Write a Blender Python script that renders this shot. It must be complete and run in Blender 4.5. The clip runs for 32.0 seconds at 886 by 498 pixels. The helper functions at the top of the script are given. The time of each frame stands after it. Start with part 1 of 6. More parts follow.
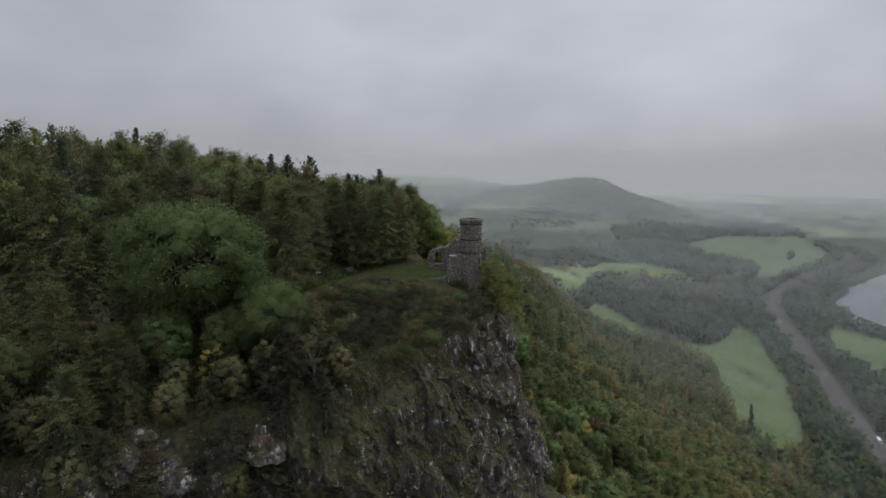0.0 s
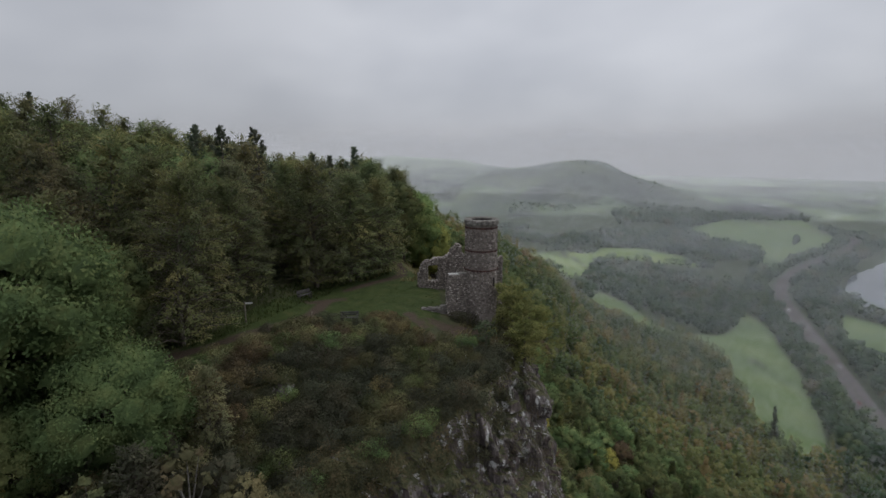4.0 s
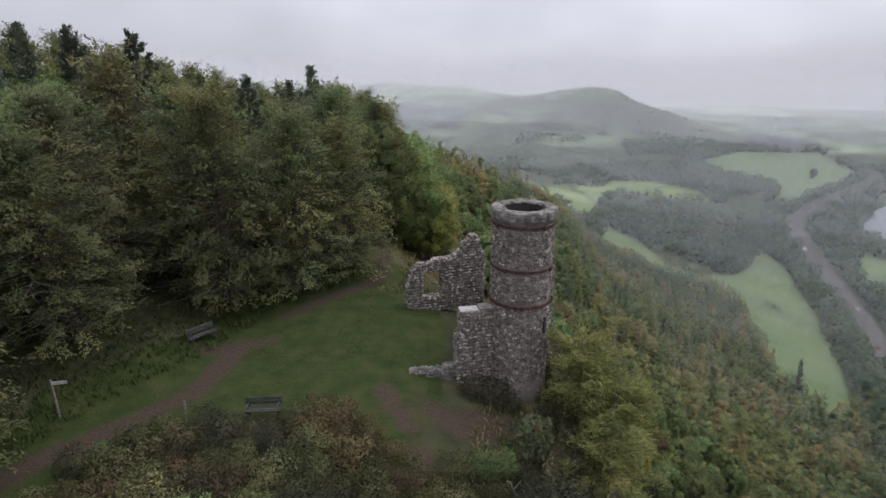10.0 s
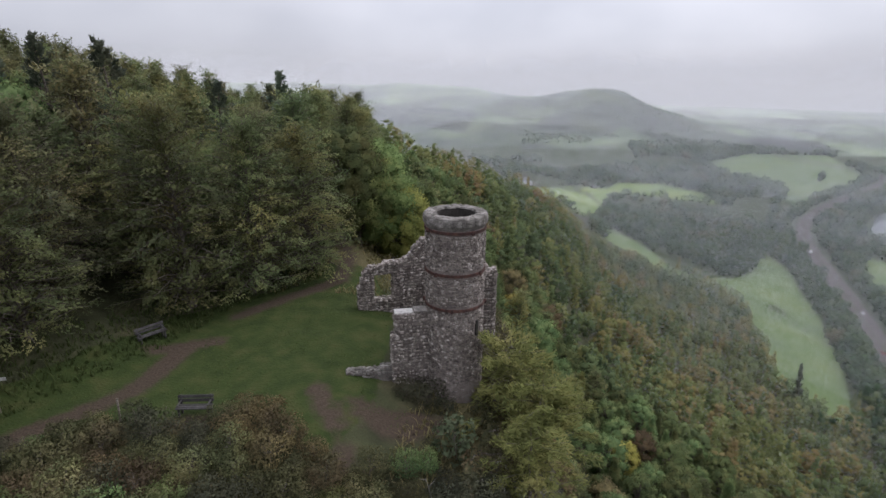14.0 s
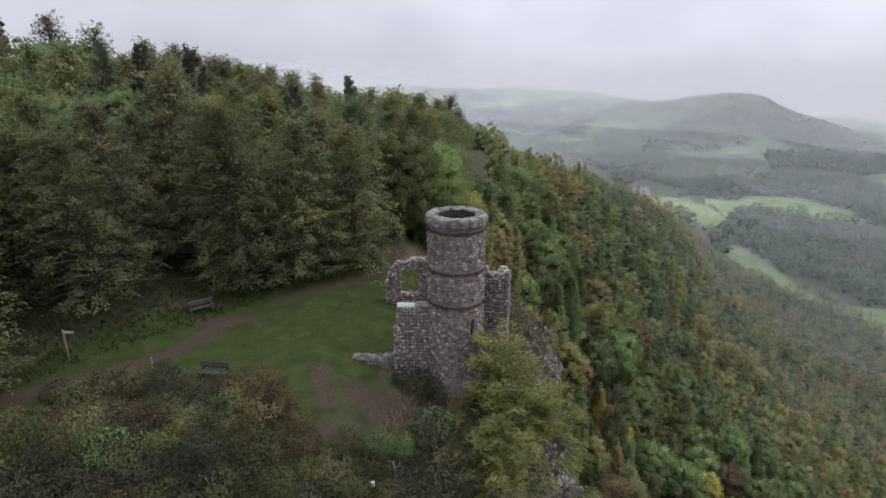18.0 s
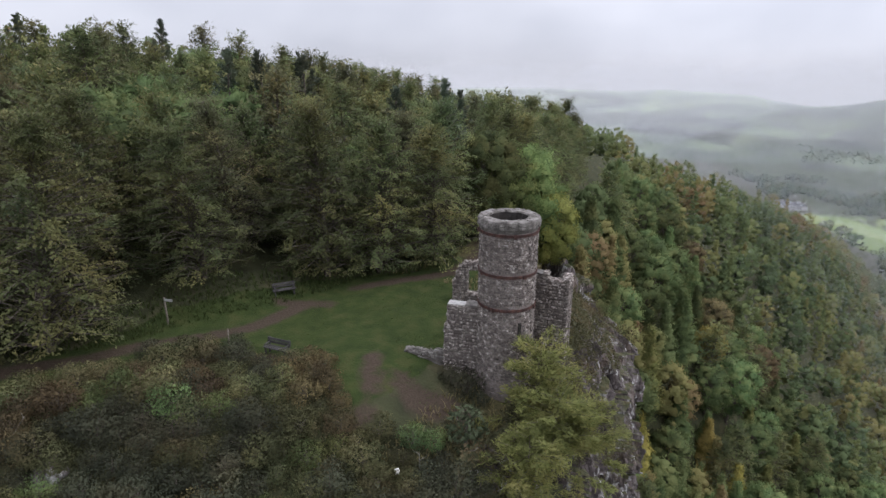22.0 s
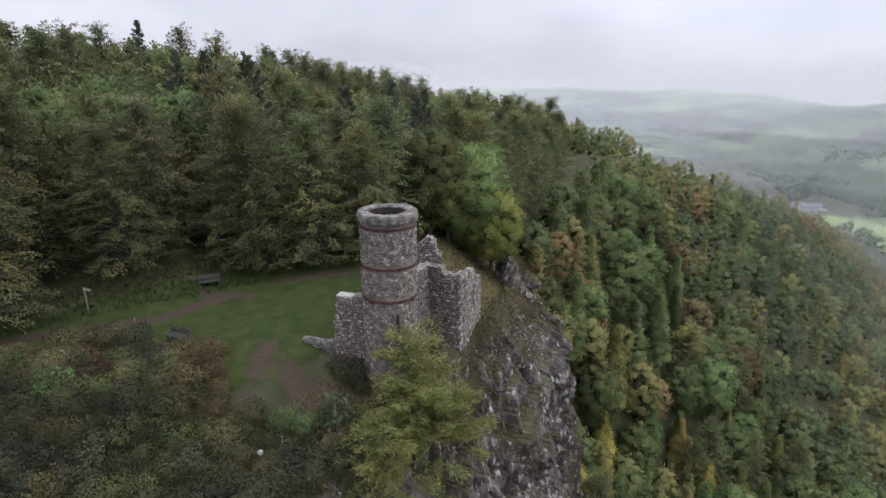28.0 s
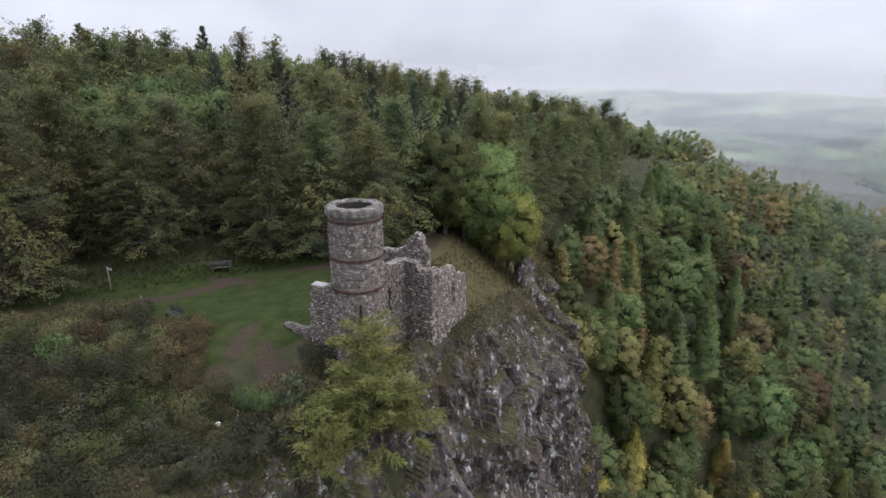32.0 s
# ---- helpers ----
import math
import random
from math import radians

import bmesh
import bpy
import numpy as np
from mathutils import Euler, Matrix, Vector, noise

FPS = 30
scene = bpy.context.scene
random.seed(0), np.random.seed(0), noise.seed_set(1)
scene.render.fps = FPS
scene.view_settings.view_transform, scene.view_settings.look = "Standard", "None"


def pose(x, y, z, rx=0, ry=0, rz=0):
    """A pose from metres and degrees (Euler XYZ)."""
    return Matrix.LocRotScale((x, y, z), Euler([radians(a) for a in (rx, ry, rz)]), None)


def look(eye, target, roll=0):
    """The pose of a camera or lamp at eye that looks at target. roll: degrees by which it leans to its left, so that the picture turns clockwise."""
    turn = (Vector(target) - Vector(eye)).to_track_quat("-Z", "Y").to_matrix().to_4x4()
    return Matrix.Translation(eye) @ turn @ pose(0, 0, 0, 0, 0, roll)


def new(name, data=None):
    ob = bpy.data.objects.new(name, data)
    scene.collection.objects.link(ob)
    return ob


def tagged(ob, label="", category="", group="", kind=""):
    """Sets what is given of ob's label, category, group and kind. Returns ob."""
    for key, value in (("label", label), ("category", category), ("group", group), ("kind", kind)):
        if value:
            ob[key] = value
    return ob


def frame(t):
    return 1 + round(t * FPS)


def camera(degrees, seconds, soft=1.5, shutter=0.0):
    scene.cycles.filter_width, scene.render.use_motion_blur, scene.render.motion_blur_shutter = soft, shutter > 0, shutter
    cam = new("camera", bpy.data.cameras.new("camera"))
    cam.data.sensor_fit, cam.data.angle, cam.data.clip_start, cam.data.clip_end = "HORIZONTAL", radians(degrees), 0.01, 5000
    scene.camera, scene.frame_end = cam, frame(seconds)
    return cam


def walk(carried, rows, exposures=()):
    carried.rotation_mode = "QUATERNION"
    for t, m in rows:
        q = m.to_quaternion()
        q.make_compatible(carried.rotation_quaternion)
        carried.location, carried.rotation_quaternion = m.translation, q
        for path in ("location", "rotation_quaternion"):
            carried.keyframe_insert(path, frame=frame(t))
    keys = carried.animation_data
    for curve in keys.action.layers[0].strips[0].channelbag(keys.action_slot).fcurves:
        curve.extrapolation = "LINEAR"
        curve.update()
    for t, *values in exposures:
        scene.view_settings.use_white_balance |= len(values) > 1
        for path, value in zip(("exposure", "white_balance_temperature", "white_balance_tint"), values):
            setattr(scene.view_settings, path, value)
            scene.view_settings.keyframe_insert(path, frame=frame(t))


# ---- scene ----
cam = camera(77.9, 32.0)
METRES, EYE, TILT, LEAN, TURN = 80.0, 17.0, -9.3, 0.0, 0.0
ROWS = [
    (0.0, 0.0, 0.0, 0.0, 0.0, 0.0, 0.0),
    (0.5, 0.0004, 0.0428, 0.005, -0.02, 0.0, 0.03),
    (1.0, 0.0009, 0.0847, 0.0106, -0.05, 0.01, 0.03),
    (1.5, 0.001, 0.1265, 0.0153, -0.11, 0.03, 0.07),
    (2.0, 0.0009, 0.1681, 0.0199, -0.15, 0.05, 0.11),
    (2.5, 0.001, 0.2088, 0.0248, -0.2, -0.13, 0.1),
    (3.0, 0.0012, 0.2489, 0.0297, -0.22, -0.64, 0.08),
    (3.5, 0.0013, 0.2887, 0.0341, -0.23, -1.19, 0.1),
    (5.5, 0.0033, 0.4235, 0.0518, -0.23, -3.26, 0.01),
    (6.0, 0.0035, 0.4516, 0.055, -0.24, -3.62, 0.0),
    (6.5, 0.004, 0.4792, 0.0587, -0.28, -4.23, 0.01),
    (7.0, 0.0045, 0.506, 0.0625, -0.28, -6.06, -0.01),
    (7.5, 0.0041, 0.5324, 0.0656, -0.3, -8.05, -0.02),
    (8.0, 0.0028, 0.5589, 0.0691, -0.29, -9.1, -0.09),
    (8.5, 0.0014, 0.5853, 0.0721, -0.29, -9.04, -0.11),
    (9.0, 0.0002, 0.6111, 0.0756, -0.3, -9.04, -0.15),
    (9.5, -0.0, 0.6332, 0.0793, -0.15, -9.03, -0.18),
    (10.0, 0.0011, 0.6463, 0.0817, 0.16, -9.02, -0.21),
    (10.5, 0.0029, 0.65, 0.0826, 0.28, -9.01, -0.24),
    (11.0, 0.005, 0.6501, 0.0828, 0.27, -9.01, -0.23),
    (11.5, 0.0087, 0.6484, 0.0831, 0.24, -9.0, -0.24),
    (12.0, 0.0142, 0.6462, 0.0838, 0.2, -8.99, -0.27),
    (12.5, 0.0212, 0.6442, 0.0844, 0.21, -8.99, -0.31),
    (13.0, 0.0294, 0.642, 0.0848, 0.27, -8.98, -0.35),
    (13.5, 0.0385, 0.6399, 0.085, 0.5, -8.95, -0.38),
    (15.5, 0.0767, 0.6335, 0.0874, 3.85, -8.99, -1.01),
    (16.0, 0.0861, 0.6325, 0.0875, 5.48, -8.96, -1.26),
    (16.5, 0.0953, 0.6314, 0.0876, 7.0, -8.94, -1.48),
    (17.0, 0.1043, 0.6305, 0.0879, 8.57, -8.94, -1.7),
    (17.5, 0.1129, 0.6302, 0.0877, 10.42, -8.93, -1.94),
    (18.0, 0.1205, 0.6306, 0.0874, 12.76, -8.95, -2.26),
    (18.5, 0.1273, 0.6311, 0.0873, 14.97, -8.97, -2.59),
    (19.0, 0.1342, 0.6318, 0.0874, 16.53, -9.01, -2.82),
    (19.5, 0.1409, 0.6331, 0.0878, 18.14, -9.07, -3.06),
    (20.0, 0.1472, 0.6351, 0.088, 20.39, -9.17, -3.35),
    (20.5, 0.1527, 0.6372, 0.0875, 22.81, -9.22, -3.67),
    (21.0, 0.1575, 0.6392, 0.0879, 24.51, -9.32, -3.91),
    (21.5, 0.1622, 0.641, 0.0883, 25.55, -9.39, -4.04),
    (22.0, 0.1672, 0.6429, 0.0884, 26.11, -9.39, -4.13),
    (22.5, 0.1727, 0.6449, 0.0888, 26.47, -9.42, -4.18),
    (23.0, 0.1792, 0.6473, 0.0892, 26.75, -9.45, -4.23),
    (23.5, 0.1865, 0.6499, 0.0898, 26.99, -9.49, -4.27),
    (24.0, 0.194, 0.6527, 0.0903, 27.18, -9.51, -4.29),
    (24.5, 0.2015, 0.6557, 0.0911, 27.34, -9.54, -4.3),
    (25.0, 0.209, 0.6586, 0.0916, 27.47, -9.55, -4.34),
    (25.5, 0.2165, 0.6617, 0.0921, 27.62, -9.56, -4.35),
    (27.5, 0.2477, 0.6705, 0.0928, 27.98, -9.59, -4.34),
    (28.0, 0.2566, 0.6734, 0.0938, 28.03, -9.62, -4.34),
    (28.5, 0.2661, 0.6767, 0.0947, 28.1, -9.64, -4.34),
    (29.0, 0.2763, 0.6802, 0.0955, 28.2, -9.65, -4.36),
    (29.5, 0.2867, 0.6839, 0.0963, 28.32, -9.7, -4.38),
    (30.0, 0.2965, 0.6882, 0.0964, 29.39, -9.73, -4.47),
    (30.5, 0.3053, 0.6933, 0.0966, 31.5, -9.82, -4.73),
    (31.0, 0.3134, 0.6983, 0.097, 33.61, -9.99, -4.99),
    (31.5, 0.3213, 0.7029, 0.0975, 35.2, -10.09, -5.18),
    (32.0, 0.3292, 0.7072, 0.0981, 36.31, -10.16, -5.34),
]
walk(cam, [(t, pose(0, 0, EYE, TILT, LEAN, TURN) @ pose(METRES * x, METRES * y, METRES * z, 90 + pitch, roll, yaw)) for t, x, y, z, yaw, pitch, roll in ROWS],
     [(0.0, -0.37, 6450, 11.5), (3.0, -0.3, 6450, 12), (6.0, -0.1, 6430, 14), (8.0, 0.14, 6400, 16), (13.0, 0.30, 6360, 17), (20.0, 0.43, 6270, 17), (32.0, 0.54, 6240, 17)])

# ---- world and light ----
world = bpy.data.worlds.new("overcast_sky")
scene.world = world
world.use_nodes = True
wn, wl = world.node_tree.nodes, world.node_tree.links
wn.clear()
w_out = wn.new("ShaderNodeOutputWorld")
w_bg = wn.new("ShaderNodeBackground")
w_sky = wn.new("ShaderNodeTexSky")
w_sky.sky_type, w_sky.sun_disc = "NISHITA", False
w_sky.sun_elevation, w_sky.sun_rotation = radians(48), radians(70)
w_co = wn.new("ShaderNodeTexCoord")
w_map = wn.new("ShaderNodeMapping")
w_map.inputs["Scale"].default_value = (1.0, 1.0, 2.0)
w_noise = wn.new("ShaderNodeTexNoise")
w_noise.inputs["Scale"].default_value, w_noise.inputs["Detail"].default_value = 2.0, 3.5
w_noise.inputs["Roughness"].default_value = 0.52
w_ramp = wn.new("ShaderNodeValToRGB")
w_ramp.color_ramp.elements[0].position, w_ramp.color_ramp.elements[0].color = 0.36, (0.45, 0.475, 0.515, 1)
w_ramp.color_ramp.elements[1].position, w_ramp.color_ramp.elements[1].color = 0.66, (0.59, 0.615, 0.65, 1)
w_sep = wn.new("ShaderNodeSeparateXYZ")
w_up = wn.new("ShaderNodeValToRGB")
for i, (p, c) in enumerate(((0.0, 0.94), (0.06, 1.06), (0.16, 1.13), (0.34, 1.22), (0.62, 2.3), (1.0, 3.2))):
    e = w_up.color_ramp.elements[i] if i < 2 else w_up.color_ramp.elements.new(p)
    e.position, e.color = p, (c, c, c, 1)
w_mul = wn.new("ShaderNodeMix")
w_mul.data_type, w_mul.blend_type = "RGBA", "MULTIPLY"
w_mul.inputs[0].default_value = 1.0
w_scale = wn.new("ShaderNodeMix")
w_scale.data_type, w_scale.blend_type = "RGBA", "MULTIPLY"
w_scale.inputs[0].default_value = 1.0
w_scale.inputs[7].default_value = (0.10, 0.10, 0.10, 1)
w_mix = wn.new("ShaderNodeMix")
w_mix.data_type = "RGBA"
w_mix.inputs[0].default_value = 0.94
wl.new(w_co.outputs["Generated"], w_map.inputs["Vector"])
wl.new(w_map.outputs["Vector"], w_noise.inputs["Vector"])
wl.new(w_noise.outputs["Fac"], w_ramp.inputs["Fac"])
wl.new(w_co.outputs["Generated"], w_sep.inputs[0])
wl.new(w_sep.outputs["Z"], w_up.inputs["Fac"])
wl.new(w_ramp.outputs["Color"], w_mul.inputs[6])
w_dot = wn.new("ShaderNodeVectorMath")
w_dot.operation = "DOT_PRODUCT"
w_dot.inputs[1].default_value = (0.22, 0.968, 0.12)
w_glow = wn.new("ShaderNodeMapRange")
w_glow.interpolation_type = "SMOOTHSTEP"
w_glow.inputs["From Min"].default_value, w_glow.inputs["From Max"].default_value = 0.82, 1.0
w_glow.inputs["To Min"].default_value, w_glow.inputs["To Max"].default_value = 0.94, 1.13
w_sum = wn.new("ShaderNodeVectorMath")
w_sum.operation = "SCALE"
wl.new(w_co.outputs["Generated"], w_dot.inputs[0])
wl.new(w_dot.outputs["Value"], w_glow.inputs["Value"])
wl.new(w_up.outputs["Color"], w_sum.inputs[0])
wl.new(w_glow.outputs["Result"], w_sum.inputs["Scale"])
wl.new(w_sum.outputs["Vector"], w_mul.inputs[7])
wl.new(w_sky.outputs["Color"], w_scale.inputs[6])
wl.new(w_scale.outputs[2], w_mix.inputs[6])
wl.new(w_mul.outputs[2], w_mix.inputs[7])
wl.new(w_mix.outputs[2], w_bg.inputs["Color"])
w_bg.inputs["Strength"].default_value = 1.0
wl.new(w_bg.outputs[0], w_out.inputs["Surface"])
sun = new("sun", bpy.data.lights.new("sun", "SUN"))
sun.data.energy, sun.data.angle, sun.data.color = 1.2, radians(60), (1.0, 0.97, 0.93)
sun.matrix_world = look((80, 110, 90), (0, 80, 0))


# ---- materials ----
def material(name, stops, scale=2.0, detail=6.0, rough=0.9, bump=0.3, bump_scale=12.0, bump_dist=0.05,
             fine=0.35, fine_scale=18.0, rand=0.0, island=0.0, stretch=(1, 1, 1), sheen=0.0, spec=0.25, metal=0.0):
    """Noise-blended colour at two scales in world space, with relief; rand and island vary the tone from piece to piece."""
    m = bpy.data.materials.new(name)
    m.use_nodes = True
    n, l = m.node_tree.nodes, m.node_tree.links
    b = n["Principled BSDF"]
    geo = n.new("ShaderNodeNewGeometry")
    mp = n.new("ShaderNodeMapping")
    mp.inputs["Scale"].default_value = stretch
    l.new(geo.outputs["Position"], mp.inputs["Vector"])
    n1 = n.new("ShaderNodeTexNoise")
    n1.inputs["Scale"].default_value, n1.inputs["Detail"].default_value = scale, detail
    l.new(mp.outputs["Vector"], n1.inputs["Vector"])
    ramp = n.new("ShaderNodeValToRGB")
    k = len(stops)
    for i, c in enumerate(stops):
        p = 0.32 + 0.36 * i / max(1, k - 1)
        e = ramp.color_ramp.elements[i] if i < 2 else ramp.color_ramp.elements.new(p)
        e.position, e.color = p, (*c, 1)
    l.new(n1.outputs["Fac"], ramp.inputs["Fac"])
    n2 = n.new("ShaderNodeTexNoise")
    n2.inputs["Scale"].default_value, n2.inputs["Detail"].default_value = fine_scale, 3.0
    l.new(mp.outputs["Vector"], n2.inputs["Vector"])
    mr = n.new("ShaderNodeMapRange")
    mr.inputs["From Min"].default_value, mr.inputs["From Max"].default_value = 0.25, 0.75
    mr.inputs["To Min"].default_value, mr.inputs["To Max"].default_value = 1 - fine, 1 + fine
    l.new(n2.outputs["Fac"], mr.inputs["Value"])
    val = mr.outputs["Result"]
    for on, amount, out in ((rand, rand, None), (island, island, "Random Per Island")):
        if not on:
            continue
        src = geo.outputs[out] if out else n.new("ShaderNodeObjectInfo").outputs["Random"]
        r = n.new("ShaderNodeMapRange")
        r.inputs["To Min"].default_value, r.inputs["To Max"].default_value = 1 - amount, 1 + amount
        l.new(src, r.inputs["Value"])
        mu = n.new("ShaderNodeMath")
        mu.operation = "MULTIPLY"
        l.new(val, mu.inputs[0])
        l.new(r.outputs["Result"], mu.inputs[1])
        val = mu.outputs[0]
    hs = n.new("ShaderNodeHueSaturation")
    l.new(ramp.outputs["Color"], hs.inputs["Color"])
    l.new(val, hs.inputs["Value"])
    l.new(hs.outputs["Color"], b.inputs["Base Color"])
    b.inputs["Roughness"].default_value = rough
    b.inputs["Specular IOR Level"].default_value = spec
    b.inputs["Metallic"].default_value = metal
    b.inputs["Sheen Weight"].default_value = sheen
    if bump:
        n3 = n.new("ShaderNodeTexNoise")
        n3.inputs["Scale"].default_value, n3.inputs["Detail"].default_value = bump_scale, 6.0
        l.new(mp.outputs["Vector"], n3.inputs["Vector"])
        bp = n.new("ShaderNodeBump")
        bp.inputs["Strength"].default_value, bp.inputs["Distance"].default_value = bump, bump_dist
        l.new(n3.outputs["Fac"], bp.inputs["Height"])
        l.new(bp.outputs["Normal"], b.inputs["Normal"])
    return m


def leafy(name, stops, rand=0.25, hue=0.03, scale=0.7, trans=0.4, tone=False):
    """Leaves: tone from tree to tree, from spray to spray and in patches; a little light passes through."""
    stops = [(r_ * 0.96, g_ * 0.97, b_ * 1.2) for r_, g_, b_ in stops]
    m = material(name, stops, scale=scale, rough=0.75, bump=0, fine=0.2, fine_scale=6.0, rand=rand, island=0.12 if tone else 0.22, spec=0.08)
    n, l = m.node_tree.nodes, m.node_tree.links
    b, out = n["Principled BSDF"], n["Material Output"]
    hs = [x for x in n if x.bl_idname == "ShaderNodeHueSaturation"][0]
    r = n.new("ShaderNodeMapRange")
    r.inputs["To Min"].default_value, r.inputs["To Max"].default_value = 0.5 - hue, 0.5 + hue
    l.new(n.new("ShaderNodeObjectInfo").outputs["Random"], r.inputs["Value"])
    l.new(r.outputs["Result"], hs.inputs["Hue"])
    if tone:
        at = n.new("ShaderNodeAttribute")
        at.attribute_name = "tone"
        ramp = [x for x in n if x.bl_idname == "ShaderNodeValToRGB"][0]
        mixed = n.new("ShaderNodeMix")
        mixed.inputs[0].default_value = 0.15
        l.new(at.outputs["Fac"], mixed.inputs[2])
        l.new(ramp.inputs["Fac"].links[0].from_socket, mixed.inputs[3])
        l.new(mixed.outputs[0], ramp.inputs["Fac"])
    tr = n.new("ShaderNodeBsdfTranslucent")
    l.new(hs.outputs["Color"], tr.inputs["Color"])
    mx = n.new("ShaderNodeMixShader")
    mx.inputs[0].default_value = trans
    l.new(b.outputs[0], mx.inputs[1])
    l.new(tr.outputs[0], mx.inputs[2])
    l.new(mx.outputs[0], out.inputs["Surface"])
    return m


M_STONE = material("rubble_stone", [(0.088, 0.074, 0.065), (0.150, 0.129, 0.114), (0.215, 0.189, 0.169), (0.44, 0.405, 0.37)], scale=4.0, rand=0.1, island=0.40, bump=0.5, bump_scale=22)
M_MORTAR = material("lime_mortar", [(0.068, 0.057, 0.050), (0.112, 0.096, 0.085), (0.165, 0.145, 0.128)], scale=1.2, bump=0.7, bump_scale=9, bump_dist=0.08)
M_FLUSH = material("flush_lime_mortar", [(0.125, 0.104, 0.094), (0.172, 0.146, 0.132), (0.225, 0.196, 0.178)], scale=1.6, bump=0.6, bump_scale=11, bump_dist=0.06)
M_CAP = material("mossy_coping", [(0.075, 0.068, 0.06), (0.13, 0.12, 0.108), (0.21, 0.195, 0.18)], scale=2.5, rand=0.3, island=0.3)
M_PALE = material("pale_concrete", [(0.30, 0.29, 0.27), (0.50, 0.48, 0.45)], scale=3.0)
M_RUST = material("rusted_iron", [(0.03, 0.018, 0.016), (0.065, 0.034, 0.028), (0.10, 0.05, 0.038)], scale=4.0, rough=0.8)
# dark tone: painted shade in the shaft and slit, print on the sign
M_DARK = material("dark_shade_and_print", [(0.02, 0.018, 0.016), (0.05, 0.045, 0.04)], scale=2.0)
M_WOOD = material("weathered_wood", [(0.10, 0.084, 0.068), (0.165, 0.142, 0.118), (0.23, 0.20, 0.17)], scale=2.0, stretch=(1, 1, 6), rand=0.2)
M_BENCH = material("dark_bench_wood", [(0.035, 0.033, 0.033), (0.070, 0.065, 0.063)], scale=3.0, rand=0.2)
M_SIGN = material("pale_sign_board", [(0.30, 0.30, 0.285), (0.42, 0.42, 0.40)], scale=4.0)
M_BARK = material("bark", [(0.05, 0.04, 0.033), (0.10, 0.085, 0.07), (0.17, 0.15, 0.13)], scale=3.0, stretch=(1, 1, 0.25))
M_BIRCH = material("pale_bark", [(0.07, 0.063, 0.055), (0.15, 0.14, 0.125), (0.24, 0.225, 0.20)], scale=2.5, stretch=(1, 1, 1.5))

# ---- lie of the land ----
def lattice(ix, iy, iz):
    h = (ix * 374761393 + iy * 668265263 + iz * 1274126177) & 0x7FFFFFFF
    h = ((h ^ (h >> 13)) * 1274126177) & 0x7FFFFFFF
    return ((h ^ (h >> 16)) & 0xFFFF) / 65535.0


def vnoise(x, y, z=0.0):
    """Smooth value noise of whole arrays, 0 to 1."""
    x, y, z = np.broadcast_arrays(np.asarray(x, float), np.asarray(y, float), np.asarray(z, float))
    fx, fy, fz = np.floor(x), np.floor(y), np.floor(z)
    ix, iy, iz = fx.astype(np.int64), fy.astype(np.int64), fz.astype(np.int64)
    u, v, w = x - fx, y - fy, z - fz
    u, v, w = u * u * (3 - 2 * u), v * v * (3 - 2 * v), w * w * (3 - 2 * w)
    out = 0.0
    for dx in (0, 1):
        for dy in (0, 1):
            for dz in (0, 1):
                out = out + lattice(ix + dx, iy + dy, iz + dz) * (u if dx else 1 - u) * (v if dy else 1 - v) * (w if dz else 1 - w)
    return out


def fbm(x, y, z=0.0, octaves=4):
    total, amp, norm = 0.0, 1.0, 0.0
    for k in range(octaves):
        total = total + amp * vnoise(np.asarray(x) * 2 ** k + 17 * k, np.asarray(y) * 2 ** k, np.asarray(z) * 2 ** k)
        norm, amp = norm + amp, amp * 0.5
    return total / norm


# brink of the crag: x, y, height of its lip, width over which the land drops below it
EDGE = np.array([(-600, -150, -25, 60), (-130, 10, -14, 40), (-60, 30, -10, 14), (-30, 43, -8, 9), (-12, 52, -5.5, 8), (-1, 61, -4, 7), (4.6, 67.5, -3, 10),
                 (6.9, 74, -2.3, 11), (7.1, 80, -1.8, 8.5), (6.9, 86, -1.9, 5), (5.2, 93, -3.3, 4), (2.4, 103, -5.5, 5), (-2.5, 118, -8, 9), (-6, 150, -10, 35), (-12, 210, -13, 60),
                 (-2, 300, -31, 75), (12, 380, -56, 85), (20, 450, -88, 95), (-20, 700, -145, 100), (-200, 1500, -150, 100), (-200, 6000, -150, 100)], float)


def step(a, b, v):
    k = np.clip((v - a) / (b - a), 0, 1)
    return k * k * (3 - 2 * k)


def brink(x, y):
    """Signed distance from the brink (outside is positive), and lip height and drop width at the nearest place on it."""
    x, y = np.asarray(x, float), np.asarray(y, float)
    best = np.full(x.shape, 1e18)
    sign, lip, wide = np.ones(x.shape), np.zeros(x.shape), np.zeros(x.shape)
    for a, b in zip(EDGE[:-1], EDGE[1:]):
        ex, ey = b[0] - a[0], b[1] - a[1]
        k = np.clip(((x - a[0]) * ex + (y - a[1]) * ey) / (ex * ex + ey * ey), 0, 1)
        dx, dy = x - a[0] - k * ex, y - a[1] - k * ey
        d = dx * dx + dy * dy
        near = d < best
        best = np.where(near, d, best)
        sign = np.where(near, np.where(ex * dy - ey * dx > 0, -1.0, 1.0), sign)
        lip = np.where(near, a[2] + k * (b[2] - a[2]), lip)
        wide = np.where(near, a[3] + k * (b[3] - a[3]), wide)
    return sign * np.sqrt(best), lip, wide


RIVER = [(120, -500), (290, 40), (430, 300), (490, 480), (512, 616), (508, 650), (534, 744), (585, 800), (640, 847), (785, 956), (920, 1035), (1400, 1300), (2600, 1600), (2600, -500)]


